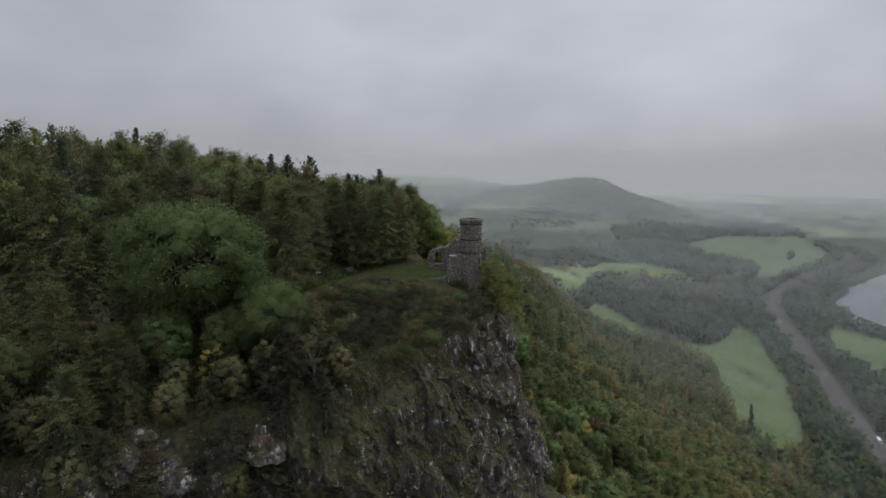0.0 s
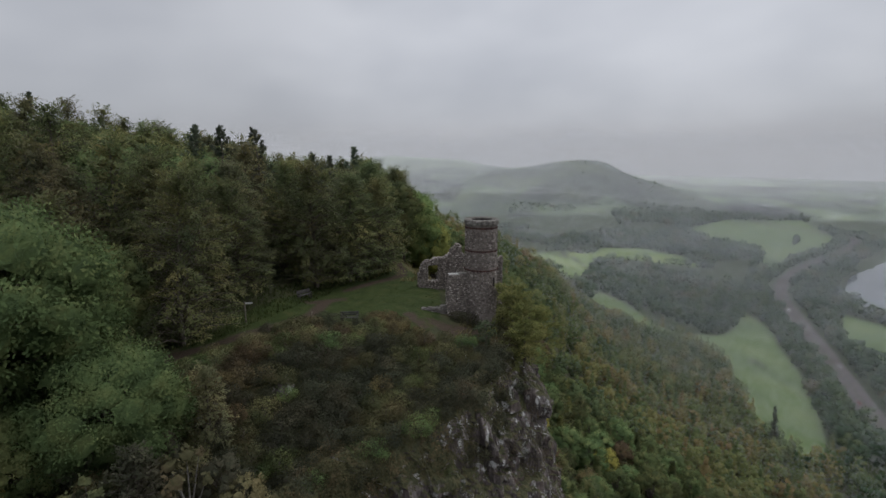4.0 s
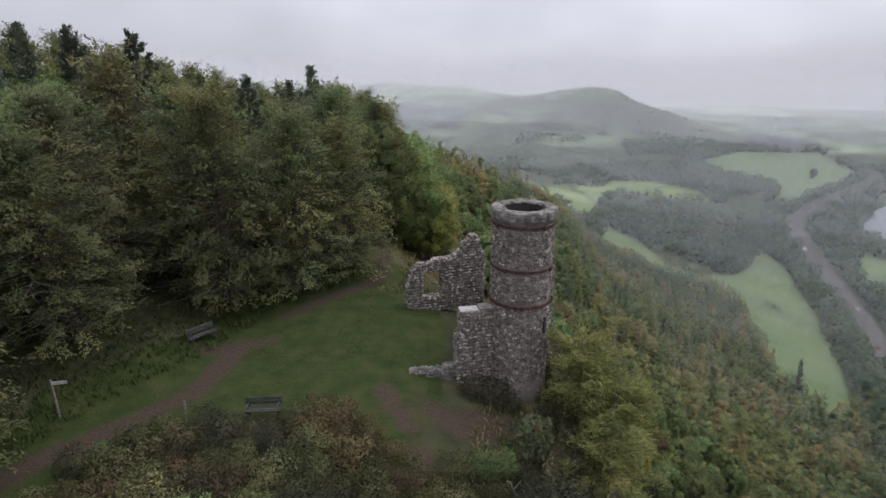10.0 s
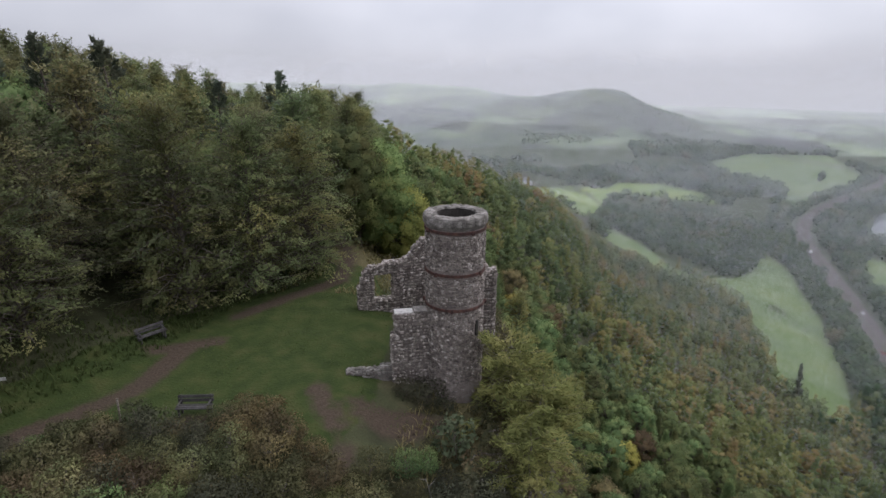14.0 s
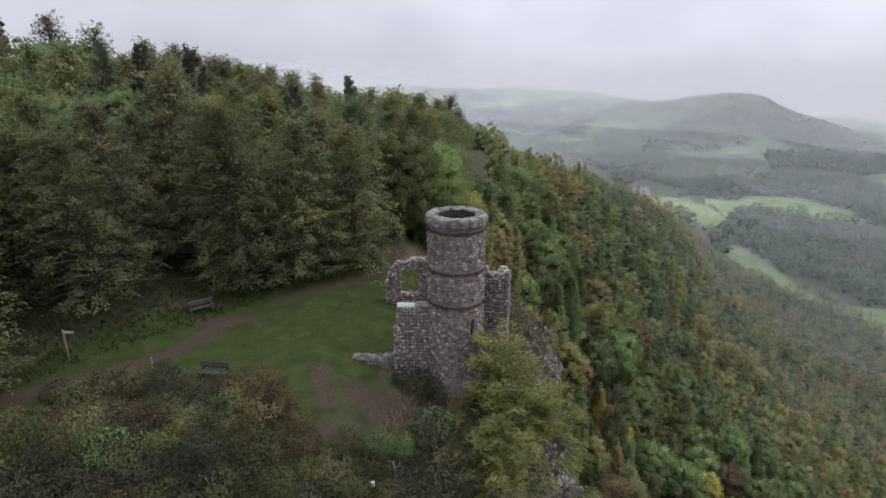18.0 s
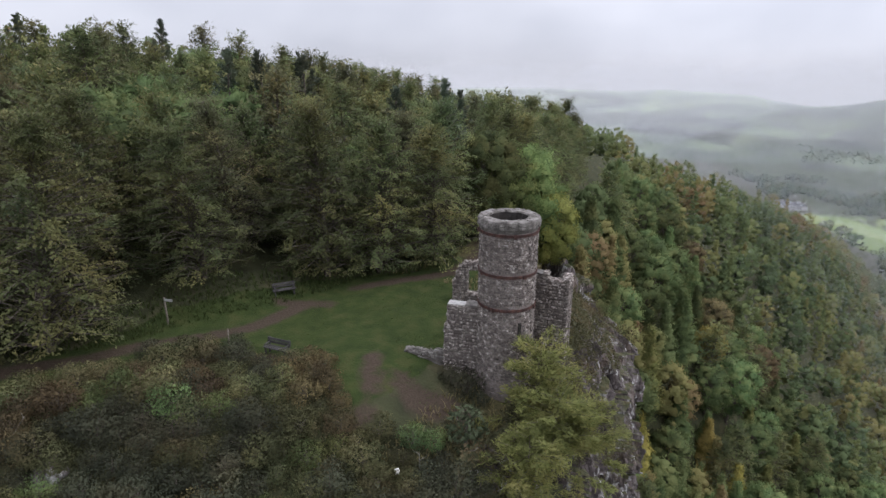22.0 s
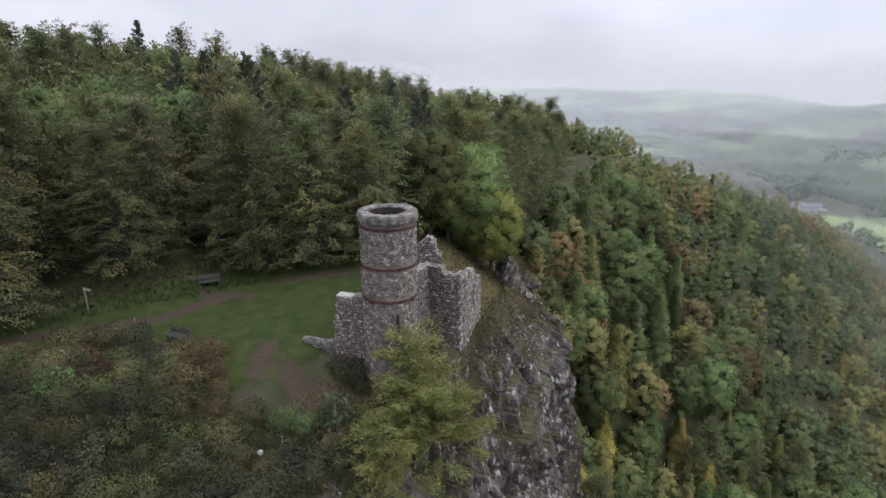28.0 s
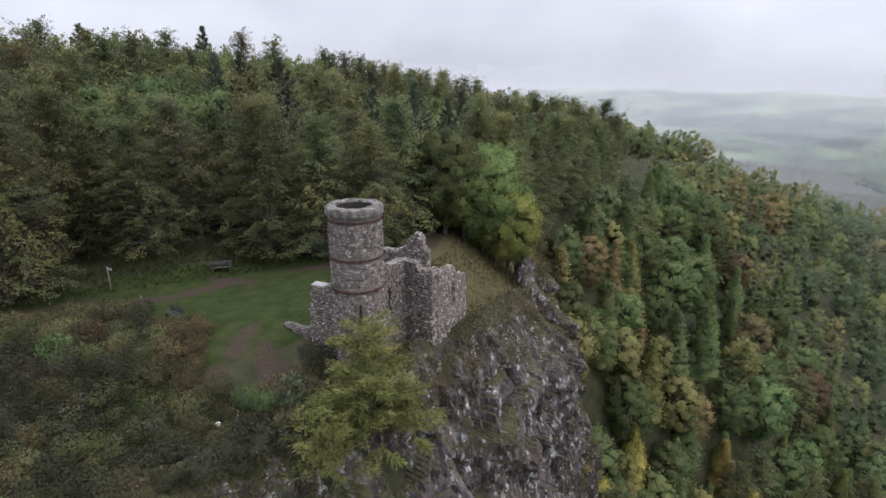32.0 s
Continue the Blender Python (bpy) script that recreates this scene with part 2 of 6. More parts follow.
def inside_of(x, y, poly):
    x, y = np.asarray(x, float), np.asarray(y, float)
    odd = np.zeros(x.shape, bool)
    for (ax, ay), (bx, by) in zip(poly, poly[1:] + poly[:1]):
        if ay != by:
            cross = ((ay > y) != (by > y)) & (x < (bx - ax) * (y - ay) / (by - ay) + ax)
            odd ^= cross
    return odd


# far ridges: distance, depth of their near and far flanks, and the heights of their crests above the plain
RIDGES = [(2000, 260, 420, [(-150, 14), (60, 34), (200, 56), (274, 68), (333, 84), (400, 104), (470, 117), (520, 121), (575, 116), (610, 98), (650, 78), (700, 62), (760, 46), (830, 24), (1000, 0)]),
          (2600, 480, 500, [(-2600, 40), (-1600, 90), (-1100, 112), (-698, 116), (-375, 106), (-223, 116), (105, 96), (232, 72), (335, 44), (438, 16), (650, 0)])]
HILLS = [(300, 1500, 14, 240, 220), (-280, 1700, 26, 380, 320)]


def land(x, y):
    """Height of the ground."""
    x, y = np.asarray(x, float), np.asarray(y, float)
    d, lip, wide = brink(x, y)
    inn = -d
    level = np.interp(y, [-200, 40, 66, 100, 150, 200, 300, 380, 450, 700, 1200], [-4, -2.5, 0, 0, -2, -5, -20, -44, -78, -142, -150])
    rise = 0.25 * np.maximum(0, inn - 20) - 0.22 * np.maximum(0, inn - 58)
    rise = rise * np.interp(y, [-50, 40, 110, 230, 600], [0.6, 1, 1, 0.6, 0.1])
    inside = lip + (level - lip) * step(0, 10, inn) + rise
    fuller = np.interp(y, [150, 200, 300, 420, 700, 1000], [0, 14, 44, 78, 60, 0]) * step(20, 130, d)
    outer = np.interp(d + fuller, [0, 60, 130, 195, 350, 600, 3000], [-40, -73, -110, -134, -173, -183, -184])
    outer = outer + np.interp(y, [120, 300, 900], [0, 0, -12]) * step(60, 200, d) * step(600, 300, d)
    g = np.clip(d / wide, 0, 1)
    z = np.where(d > 0, lip + (np.minimum(outer, lip - 2) - lip) * g, inside)
    z = np.where(y > 900, z + (-178 - z) * step(900, 1400, y) * (z > -178), z)
    for hx, hy, hh, sx, sy in HILLS:
        z = z + hh * np.exp(-((x - hx) / sx) ** 2 - ((y - hy) / sy) ** 2)
    for hy, near, far, crest in RIDGES:
        z = z + np.interp(x, [c[0] for c in crest], [c[1] for c in crest]) * np.exp(-((y - hy) / np.where(y < hy, near, far)) ** 2)
    r = np.hypot(x, y - 80)
    z = z + (fbm(x * 0.35, y * 0.35) - 0.5) * 0.35 * step(400, 60, r)
    z = np.where((d > 200) & inside_of(x, y, RIVER), z - 6, z)
    rough = step(250, 900, r) * (z > -170)
    return z + (fbm(x * 0.006, y * 0.006) - 0.5) * np.interp(y, [1200, 1500], [16, 7]) * rough

# ---- mesh helpers ----
def mesh_of(name, verts, faces, mat, smooth=False):
    me = bpy.data.meshes.new(name)
    me.from_pydata([tuple(v) for v in np.asarray(verts, float).tolist()], [], [tuple(f) for f in faces])
    me.materials.append(mat)
    if smooth:
        me.polygons.foreach_set("use_smooth", [True] * len(me.polygons))
    me.update()
    return me


def fast_mesh(name, verts, faces, mat, smooth=False, normals=None):
    """A mesh from arrays whose faces all have the same number of corners; normals: the way each corner faces in the light."""
    verts, faces = np.asarray(verts, np.float32), np.asarray(faces, np.int32)
    me = bpy.data.meshes.new(name)
    me.vertices.add(len(verts))
    me.vertices.foreach_set("co", verts.ravel())
    k = faces.shape[1]
    me.loops.add(faces.size)
    me.loops.foreach_set("vertex_index", faces.ravel())
    me.polygons.add(len(faces))
    me.polygons.foreach_set("loop_start", np.arange(0, faces.size, k, dtype=np.int32))
    me.polygons.foreach_set("use_smooth", np.full(len(faces), smooth))
    me.materials.append(mat)
    me.update(calc_edges=True)
    if normals is not None:
        me.attributes.new("custom_normal", "FLOAT_VECTOR", "POINT").data.foreach_set("vector", np.asarray(normals, np.float32).ravel())
        me.update()
    return me


def thing(name, at, label, category, group="", kind="", turn=0.0):
    ob = new(name)
    ob.matrix_basis = pose(*at, 0, 0, turn)
    return tagged(ob, label, category, group, kind)


def part(name, data, parent, material_=None, label="", kind=""):
    """A mesh, or a bmesh with its material, as one part under its thing."""
    if isinstance(data, bmesh.types.BMesh):
        me = bpy.data.meshes.new(name)
        data.to_mesh(me)
        data.free()
        if material_:
            me.materials.append(material_)
        data = me
    ob = new(name, data)
    ob.parent = parent
    return tagged(ob, label, kind=kind)


def box(bm, size, at=(0, 0, 0), turn=(0, 0, 0), bevel=0.0):
    m = pose(*at, *turn) @ Matrix.Diagonal((*size, 1))
    r = bmesh.ops.create_cube(bm, size=1.0, matrix=m)
    if bevel:
        es = {e for v in r["verts"] for e in v.link_edges}
        bmesh.ops.bevel(bm, geom=list(es), offset=bevel, segments=1, affect="EDGES")
    return bm


def rod(bm, a, b, r0, r1=None, sides=8):
    a, b = Vector(a), Vector(b)
    d = b - a
    m = Matrix.Translation((a + b) / 2) @ d.to_track_quat("Z", "Y").to_matrix().to_4x4()
    bmesh.ops.create_cone(bm, cap_ends=True, segments=sides, radius1=r0, radius2=r0 if r1 is None else r1, depth=d.length, matrix=m)
    return bm


# ---- ground ----
def axis(mid, fine, step_, far, grow=1.055):
    pts, s, p = [0.0], step_, 0.0
    while p < far:
        p += s
        pts.append(p)
        if p > fine:
            s *= grow
    return np.array([mid - v for v in pts[:0:-1]] + [mid + v for v in pts])


def near_line(x, y, pts):
    best = np.full(np.shape(x), 1e9)
    for (ax, ay), (bx, by) in zip(pts[:-1], pts[1:]):
        ex, ey = bx - ax, by - ay
        k = np.clip(((x - ax) * ex + (y - ay) * ey) / (ex * ex + ey * ey), 0, 1)
        best = np.minimum(best, np.hypot(x - ax - k * ex, y - ay - k * ey))
    return best


PATH = [(-50, 58), (-30, 60), (-21, 64), (-18.2, 67.2), (-16.4, 70.0), (-14.2, 72.6), (-12, 75.2), (-11.6, 79.0)]
PATH_BACK = [(-10.0, 84.0), (-7.5, 87.2), (-4.6, 90.4), (-5.0, 97), (-9, 106), (-16, 120)]
WORN = [[(-2.9, 75.6), (-2.3, 74.3), (-1.5, 73.2)], [(-0.7, 74.9), (0.4, 74.0), (1.4, 73.7), (2.2, 74.2), (3.6, 75.1)], [(0.6, 74.5), (2.6, 75.0)], [(-0.9, 71.8), (-0.8, 71.2)], [(-13.3, 79.3), (-11.6, 79.9), (-10.0, 80.6)], [(-8.6, 72.6), (-7.4, 72.7)]]
WOOD_EDGE = [(-90, 10), (-40, 36), (-24, 48), (-19.5, 55), (-19.8, 61), (-19.8, 68), (-19.2, 71), (-18.6, 74.5), (-15.2, 79.5), (-14.2, 83), (-11, 86.6), (-7.5, 89.6), (-6.6, 94), (-7.2, 101), (-6.5, 108), (-5.5, 118), (-8, 140), (-13, 165), (-22, 200)]

BUSH_RIM = [(-19, 62), (-16.2, 65.5), (-15.0, 68.5), (-12.9, 71.8), (-9.3, 72.6), (-4.9, 73.6), (-2.4, 72.2), (-0.8, 70.8), (1.5, 71.6), (3.2, 72.4), (5.5, 72.0)]
THICKET = BUSH_RIM + [(7, 69), (0, 58), (-12, 48), (-20, 50)]

M_GROUND = bpy.data.materials.new("ground_cover")
M_GROUND.use_nodes = True


def ground_nodes():
    n, l = M_GROUND.node_tree.nodes, M_GROUND.node_tree.links
    b = n["Principled BSDF"]
    b.inputs["Roughness"].default_value = 0.95
    b.inputs["Specular IOR Level"].default_value = 0.15
    geo = n.new("ShaderNodeNewGeometry")
    att = n.new("ShaderNodeAttribute")
    att.attribute_name = "cover"
    sep = n.new("ShaderNodeSeparateColor")
    l.new(att.outputs["Color"], sep.inputs[0])

    def noise_(scale, detail=6.0):
        t = n.new("ShaderNodeTexNoise")
        t.inputs["Scale"].default_value, t.inputs["Detail"].default_value = scale, detail
        l.new(geo.outputs["Position"], t.inputs["Vector"])
        return t.outputs["Fac"]

    def ramp_(src, stops):
        r = n.new("ShaderNodeValToRGB")
        for i, (p, c) in enumerate(stops):
            e = r.color_ramp.elements[i] if i < 2 else r.color_ramp.elements.new(p)
            e.position, e.color = p, (*c, 1)
        l.new(src, r.inputs["Fac"])
        return r.outputs["Color"]

    def mix_(fac, a, c):
        m = n.new("ShaderNodeMix")
        m.data_type = "RGBA"
        l.new(fac, m.inputs[0])
        l.new(a, m.inputs[6])
        l.new(c, m.inputs[7])
        return m.outputs[2]

    def ragged(channel, amount=0.7, scale=1.8, low=0.42, high=0.62):
        """The zone's weight with a torn, noisy border."""
        a = n.new("ShaderNodeMath")
        a.operation = "MULTIPLY_ADD"
        l.new(noise_(scale), a.inputs[0])
        a.inputs[1].default_value = amount
        l.new(channel, a.inputs[2])
        r = n.new("ShaderNodeMapRange")
        r.inputs["From Min"].default_value, r.inputs["From Max"].default_value = 0.5 + amount * low, 0.5 + amount * high
        l.new(a.outputs[0], r.inputs["Value"])
        return r.outputs["Result"]

    fine = noise_(9.0)
    wild = ramp_(noise_(0.5), [(0.3, (0.024, 0.026, 0.014)), (0.5, (0.042, 0.046, 0.022)), (0.7, (0.064, 0.058, 0.031))])
    turf = ramp_(noise_(0.9), [(0.28, (0.020, 0.031, 0.008)), (0.5, (0.029, 0.043, 0.011)), (0.74, (0.050, 0.053, 0.018))])
    soil = ramp_(fine, [(0.3, (0.036, 0.026, 0.019)), (0.7, (0.066, 0.049, 0.035))])
    straw = ramp_(fine, [(0.3, (0.056, 0.054, 0.024)), (0.7, (0.108, 0.090, 0.045))])
    colour = mix_(ragged(sep.outputs[1]), wild, turf)
    colour = mix_(ragged(sep.outputs[2], 0.9, 0.8), colour, straw)
    colour = mix_(ragged(sep.outputs[0], 0.75, 2.2, 0.22, 0.82), colour, soil)
    tuft = n.new("ShaderNodeMapRange")
    tuft.inputs["To Min"].default_value, tuft.inputs["To Max"].default_value = 0.55, 1.45
    l.new(noise_(14.0, 4.0), tuft.inputs["Value"])
    hs = n.new("ShaderNodeHueSaturation")
    l.new(colour, hs.inputs["Color"])
    l.new(tuft.outputs["Result"], hs.inputs["Value"])
    l.new(hs.outputs["Color"], b.inputs["Base Color"])
    bp = n.new("ShaderNodeBump")
    bp.inputs["Strength"].default_value, bp.inputs["Distance"].default_value = 0.7, 0.12
    l.new(noise_(7.0, 8.0), bp.inputs["Height"])
    l.new(bp.outputs["Normal"], b.inputs["Normal"])


ground_nodes()
gx, gy = axis(-6.0, 42, 0.6, 4300), axis(78.0, 44, 0.6, 4600)
GX, GY = np.meshgrid(gx, gy)
GZ = land(GX, GY)
nx, ny = len(gx), len(gy)
idx = np.arange(nx * ny).reshape(ny, nx)
quads = np.stack([idx[:-1, :-1], idx[:-1, 1:], idx[1:, 1:], idx[1:, :-1]], -1).reshape(-1, 4)
ground_me = fast_mesh("ground", np.stack([GX, GY, GZ], -1).reshape(-1, 3), quads, M_GROUND, True)
dirt = np.maximum(np.clip(1.2 - near_line(GX, GY, PATH), 0, 1), np.clip(1.12 - near_line(GX, GY, PATH_BACK), 0, 1))
for w in WORN:
    dirt = np.maximum(dirt, np.clip(1.06 - near_line(GX, GY, w), 0, 1))
edge_d = brink(GX, GY)[0]
wood = inside_of(GX, GY, WOOD_EDGE + [(-400, 400), (-400, 0)])
mown = step(-0.3, 1.2, -edge_d - 6.5) * (near_line(GX, GY, BUSH_RIM) * np.where(inside_of(GX, GY, THICKET), -1, 1) > -0.3) * (~wood) * (GY < 96) * (GX > -22)
mown = np.maximum(mown, step(170, 230, edge_d) * (GY > 150))
straw_z = step(92, 97, GY) * (~wood) * step(0.5, 3, -edge_d) * (GY < 140) + 0.55 * step(4, 1, np.abs(edge_d + 2)) * (GY > 66) * (GY < 125)
cov = ground_me.color_attributes.new("cover", "FLOAT_COLOR", "POINT")
cov.data.foreach_set("color", np.stack([dirt, mown, np.clip(straw_z, 0, 1), np.ones_like(dirt)], -1).astype(np.float32).ravel())
ground = tagged(new("ground", ground_me), "hilltop turf, worn earth paths and rough valley land", "ground", kind="structure")

# ---- crag ----
M_ROCK = bpy.data.materials.new("grey_crag_rock")
M_ROCK.use_nodes = True


def rock_nodes():
    n, l = M_ROCK.node_tree.nodes, M_ROCK.node_tree.links
    b = n["Principled BSDF"]
    b.inputs["Roughness"].default_value = 0.85
    b.inputs["Specular IOR Level"].default_value = 0.3
    geo = n.new("ShaderNodeNewGeometry")

    def noise_(scale, detail, stretch=(1, 1, 1), rough=0.6):
        mp = n.new("ShaderNodeMapping")
        mp.inputs["Scale"].default_value = stretch
        l.new(geo.outputs["Position"], mp.inputs["Vector"])
        t = n.new("ShaderNodeTexNoise")
        t.inputs["Scale"].default_value, t.inputs["Detail"].default_value, t.inputs["Roughness"].default_value = scale, detail, rough
        l.new(mp.outputs["Vector"], t.inputs["Vector"])
        return t.outputs["Fac"]

    def ramp_(src, stops):
        r = n.new("ShaderNodeValToRGB")
        for i, (p, c) in enumerate(stops):
            e = r.color_ramp.elements[i] if i < 2 else r.color_ramp.elements.new(p)
            e.position, e.color = p, (*c, 1)
        l.new(src, r.inputs["Fac"])
        return r.outputs["Color"]

    def mix_(fac, a, c):
        m = n.new("ShaderNodeMix")
        m.data_type = "RGBA"
        l.new(fac, m.inputs[0])
        l.new(a, m.inputs[6])
        l.new(c, m.inputs[7])
        return m.outputs[2]

    rock = ramp_(noise_(0.9, 9, (1, 1, 0.45)), [(0.34, (0.036, 0.029, 0.028)), (0.48, (0.082, 0.067, 0.064)), (0.57, (0.132, 0.112, 0.108)), (0.68, (0.22, 0.198, 0.19))])
    lichen = ramp_(noise_(1.5, 9, (1, 1, 0.6)), [(0.55, (0, 0, 0)), (0.63, (0.85, 0.85, 0.85))])
    pale = ramp_(noise_(9.0, 4), [(0.3, (0.34, 0.34, 0.33)), (0.7, (0.58, 0.58, 0.56))])
    green = ramp_(noise_(2.2, 8), [(0.3, (0.024, 0.027, 0.013)), (0.5, (0.052, 0.054, 0.023)), (0.72, (0.10, 0.08, 0.04))])
    sp = n.new("ShaderNodeSeparateXYZ")
    l.new(geo.outputs["Normal"], sp.inputs[0])
    a = n.new("ShaderNodeMath")
    a.operation = "MULTIPLY_ADD"
    l.new(noise_(0.35, 7), a.inputs[0])
    a.inputs[1].default_value = 1.7
    grown = n.new("ShaderNodeAttribute")
    grown.attribute_name = "overgrown"
    both = n.new("ShaderNodeMath")
    both.operation = "ADD"
    l.new(sp.outputs["Z"], both.inputs[0])
    l.new(grown.outputs["Fac"], both.inputs[1])
    l.new(both.outputs[0], a.inputs[2])
    r = n.new("ShaderNodeMapRange")
    r.inputs["From Min"].default_value, r.inputs["From Max"].default_value = 1.34, 1.50
    l.new(a.outputs[0], r.inputs["Value"])
    ochre = ramp_(noise_(0.5, 6, (1, 1, 0.5)), [(0.52, (0, 0, 0)), (0.66, (0.6, 0.6, 0.6))])
    rock = mix_(ochre, rock, ramp_(noise_(3.0, 5), [(0.3, (0.07, 0.05, 0.036)), (0.7, (0.17, 0.125, 0.088))]))
    col = mix_(lichen, rock, pale)
    chip = n.new("ShaderNodeTexVoronoi")
    chip.inputs["Scale"].default_value = 2.6
    cm = n.new("ShaderNodeMapping")
    cm.inputs["Scale"].default_value, cm.inputs["Rotation"].default_value = (1, 1, 0.4), (0.25, 0.15, 0)
    l.new(geo.outputs["Position"], cm.inputs["Vector"])
    l.new(cm.outputs["Vector"], chip.inputs["Vector"])
    cs = n.new("ShaderNodeSeparateColor")
    l.new(chip.outputs["Color"], cs.inputs[0])
    tone = n.new("ShaderNodeMath")
    tone.operation = "MULTIPLY_ADD"
    l.new(cs.outputs[0], tone.inputs[0])
    tone.inputs[1].default_value, tone.inputs[2].default_value = 0.7, 0.2
    grit = n.new("ShaderNodeMath")
    grit.operation = "MULTIPLY_ADD"
    l.new(noise_(11.0, 8, (1, 1, 0.7), 0.7), grit.inputs[0])
    grit.inputs[1].default_value = 1.5
    l.new(tone.outputs[0], grit.inputs[2])
    fleck = n.new("ShaderNodeMapRange")
    fleck.inputs["From Min"].default_value, fleck.inputs["From Max"].default_value = 0.75, 1.85
    fleck.inputs["To Min"].default_value, fleck.inputs["To Max"].default_value = 0.45, 1.3
    l.new(grit.outputs[0], fleck.inputs["Value"])
    hs = n.new("ShaderNodeHueSaturation")
    l.new(col, hs.inputs["Color"])
    l.new(fleck.outputs["Result"], hs.inputs["Value"])
    col = hs.outputs["Color"]
    col = mix_(r.outputs["Result"], col, green)
    l.new(col, b.inputs["Base Color"])
    v = n.new("ShaderNodeTexVoronoi")
    v.feature = "DISTANCE_TO_EDGE"
    v.inputs["Scale"].default_value = 2.4
    mp = n.new("ShaderNodeMapping")
    mp.inputs["Scale"].default_value = (1, 1, 0.4)
    l.new(geo.outputs["Position"], mp.inputs["Vector"])
    l.new(mp.outputs["Vector"], v.inputs["Vector"])
    b1 = n.new("ShaderNodeBump")
    b1.inputs["Strength"].default_value, b1.inputs["Distance"].default_value = 0.8, 0.3
    l.new(v.outputs["Distance"], b1.inputs["Height"])
    b2 = n.new("ShaderNodeBump")
    b2.inputs["Strength"].default_value, b2.inputs["Distance"].default_value = 0.8, 0.16
    l.new(noise_(4.5, 10, (1, 1, 0.6), 0.65), b2.inputs["Height"])
    l.new(b1.outputs["Normal"], b2.inputs["Normal"])
    l.new(b2.outputs["Normal"], b.inputs["Normal"])


rock_nodes()


def cells(u, v, seed):
    """A random step for each of the angular blocks that the plane is broken into."""
    iu, iv = np.floor(u).astype(np.int64), np.floor(v).astype(np.int64)
    best, out = np.full(u.shape, 1e9), np.zeros(u.shape)
    for du in (-1, 0, 1):
        for dv in (-1, 0, 1):
            cu, cv = iu + du, iv + dv
            d = (cu + lattice(cu, cv, seed * 7 + 1) - u) ** 2 + (cv + lattice(cu, cv, seed * 7 + 2) - v) ** 2
            near = d < best
            best, out = np.where(near, d, best), np.where(near, lattice(cu, cv, seed * 7 + 3), out)
    return out


def crag_mesh():
    """The cliff: a skin along the brink, in ribs, blocks and ledges."""
    pts = EDGE[2:14]
    seg = np.hypot(np.diff(pts[:, 0]), np.diff(pts[:, 1]))
    s0 = np.concatenate([[0], np.cumsum(seg)])
    s = np.arange(14, s0[-2] - 2, 0.2)
    w = 5.0
    ex = sum(np.interp(np.clip(s + o, 0, s0[-1]), s0, pts[:, 0]) for o in (-w, -w / 2, 0, w / 2, w)) / 5
    ey = sum(np.interp(np.clip(s + o, 0, s0[-1]), s0, pts[:, 1]) for o in (-w, -w / 2, 0, w / 2, w)) / 5
    ex, ey = 0.5 * ex + 0.5 * np.interp(s, s0, pts[:, 0]), 0.5 * ey + 0.5 * np.interp(s, s0, pts[:, 1])
    lip, wide = np.interp(s, s0, pts[:, 2]), np.minimum(np.interp(s, s0, pts[:, 3]), 12)
    tx, ty = np.gradient(ex), np.gradient(ey)
    ln = np.hypot(tx, ty)
    ox, oy = ty / ln, -tx / ln
    v = np.linspace(-0.04, 1, 210)
    S, V = np.meshgrid(s, v)
    depth = np.interp(s, [14, 40, 60, s0[-1]], [26, 38, 40, 22])
    Z = lip + 0.15 - V * depth
    big = fbm(S * 0.07, Z * 0.05, 3.0, 3) - 0.5
    rib = 1 - np.abs(2 * fbm(S * 0.22 + 2 * fbm(S * 0.1, Z * 0.1, 9.0, 2), Z * 0.07, 1.0, 4) - 1)
    crack = np.abs(2 * fbm(S * 0.5, Z * 0.3, 5.0, 4) - 1) + 0.5 * np.abs(2 * fbm(S * 1.5, Z * 0.9, 6.0, 3) - 1)
    bend = 1.2 * (vnoise(S * 0.5, Z * 0.5, 11.0) - 0.5)
    blk = cells(S * 0.26 + Z * 0.05 + bend * 0.3, Z * 0.13 + bend * 0.3, 1)
    chunk = cells(S * 0.75 + Z * 0.12 + bend * 0.6, Z * 0.36 + bend * 0.4, 2)
    shard = cells(S * 1.9 + Z * 0.3 + bend, Z * 0.8 + bend, 4)
    grow = np.clip((V + 0.04) * 6, 0.15, 1)
    fade = np.clip(np.minimum(S - 14, s[-1] - S) / 8, 0, 1)
    off = 0.25 + 0.94 * wide * np.clip(V, 0, 1) ** 0.8 + fade * grow * (5.0 * big + 3.0 * (rib - 0.62) + 0.8 * (crack - 0.4) + 2.6 * (blk - 0.5) + 1.3 * (chunk - 0.5) + 0.45 * (shard - 0.5) + 0.35)
    off = off - 1.2 * np.clip(-V * 25, 0, 1)
    zz = Z + (vnoise(S * 0.7, Z * 0.7, 7.0) - 0.5) * 0.5 - 0.5 * np.clip(-V * 25, 0, 1)
    X, Y = ex + ox * off, ey + oy * off
    k = np.arange(S.size).reshape(S.shape)
    q = np.stack([k[:-1, :-1], k[1:, :-1], k[1:, 1:], k[:-1, 1:]], -1).reshape(-1, 4)
    me = fast_mesh("crag", np.stack([X, Y, zz], -1).reshape(-1, 3), q, M_ROCK, False)
    att = me.attributes.new("overgrown", "FLOAT", "POINT")
    over = np.interp(X, [-20, -8, 2.5, 6.5], [0.30, 0.36, 0.34, 0.02]) * (Y < 78) - 0.10 * (Y >= 78) + np.interp(Y, [96, 108], [0, 0.2]) 
    att.data.foreach_set("value", over.astype(np.float32).ravel())
    return me


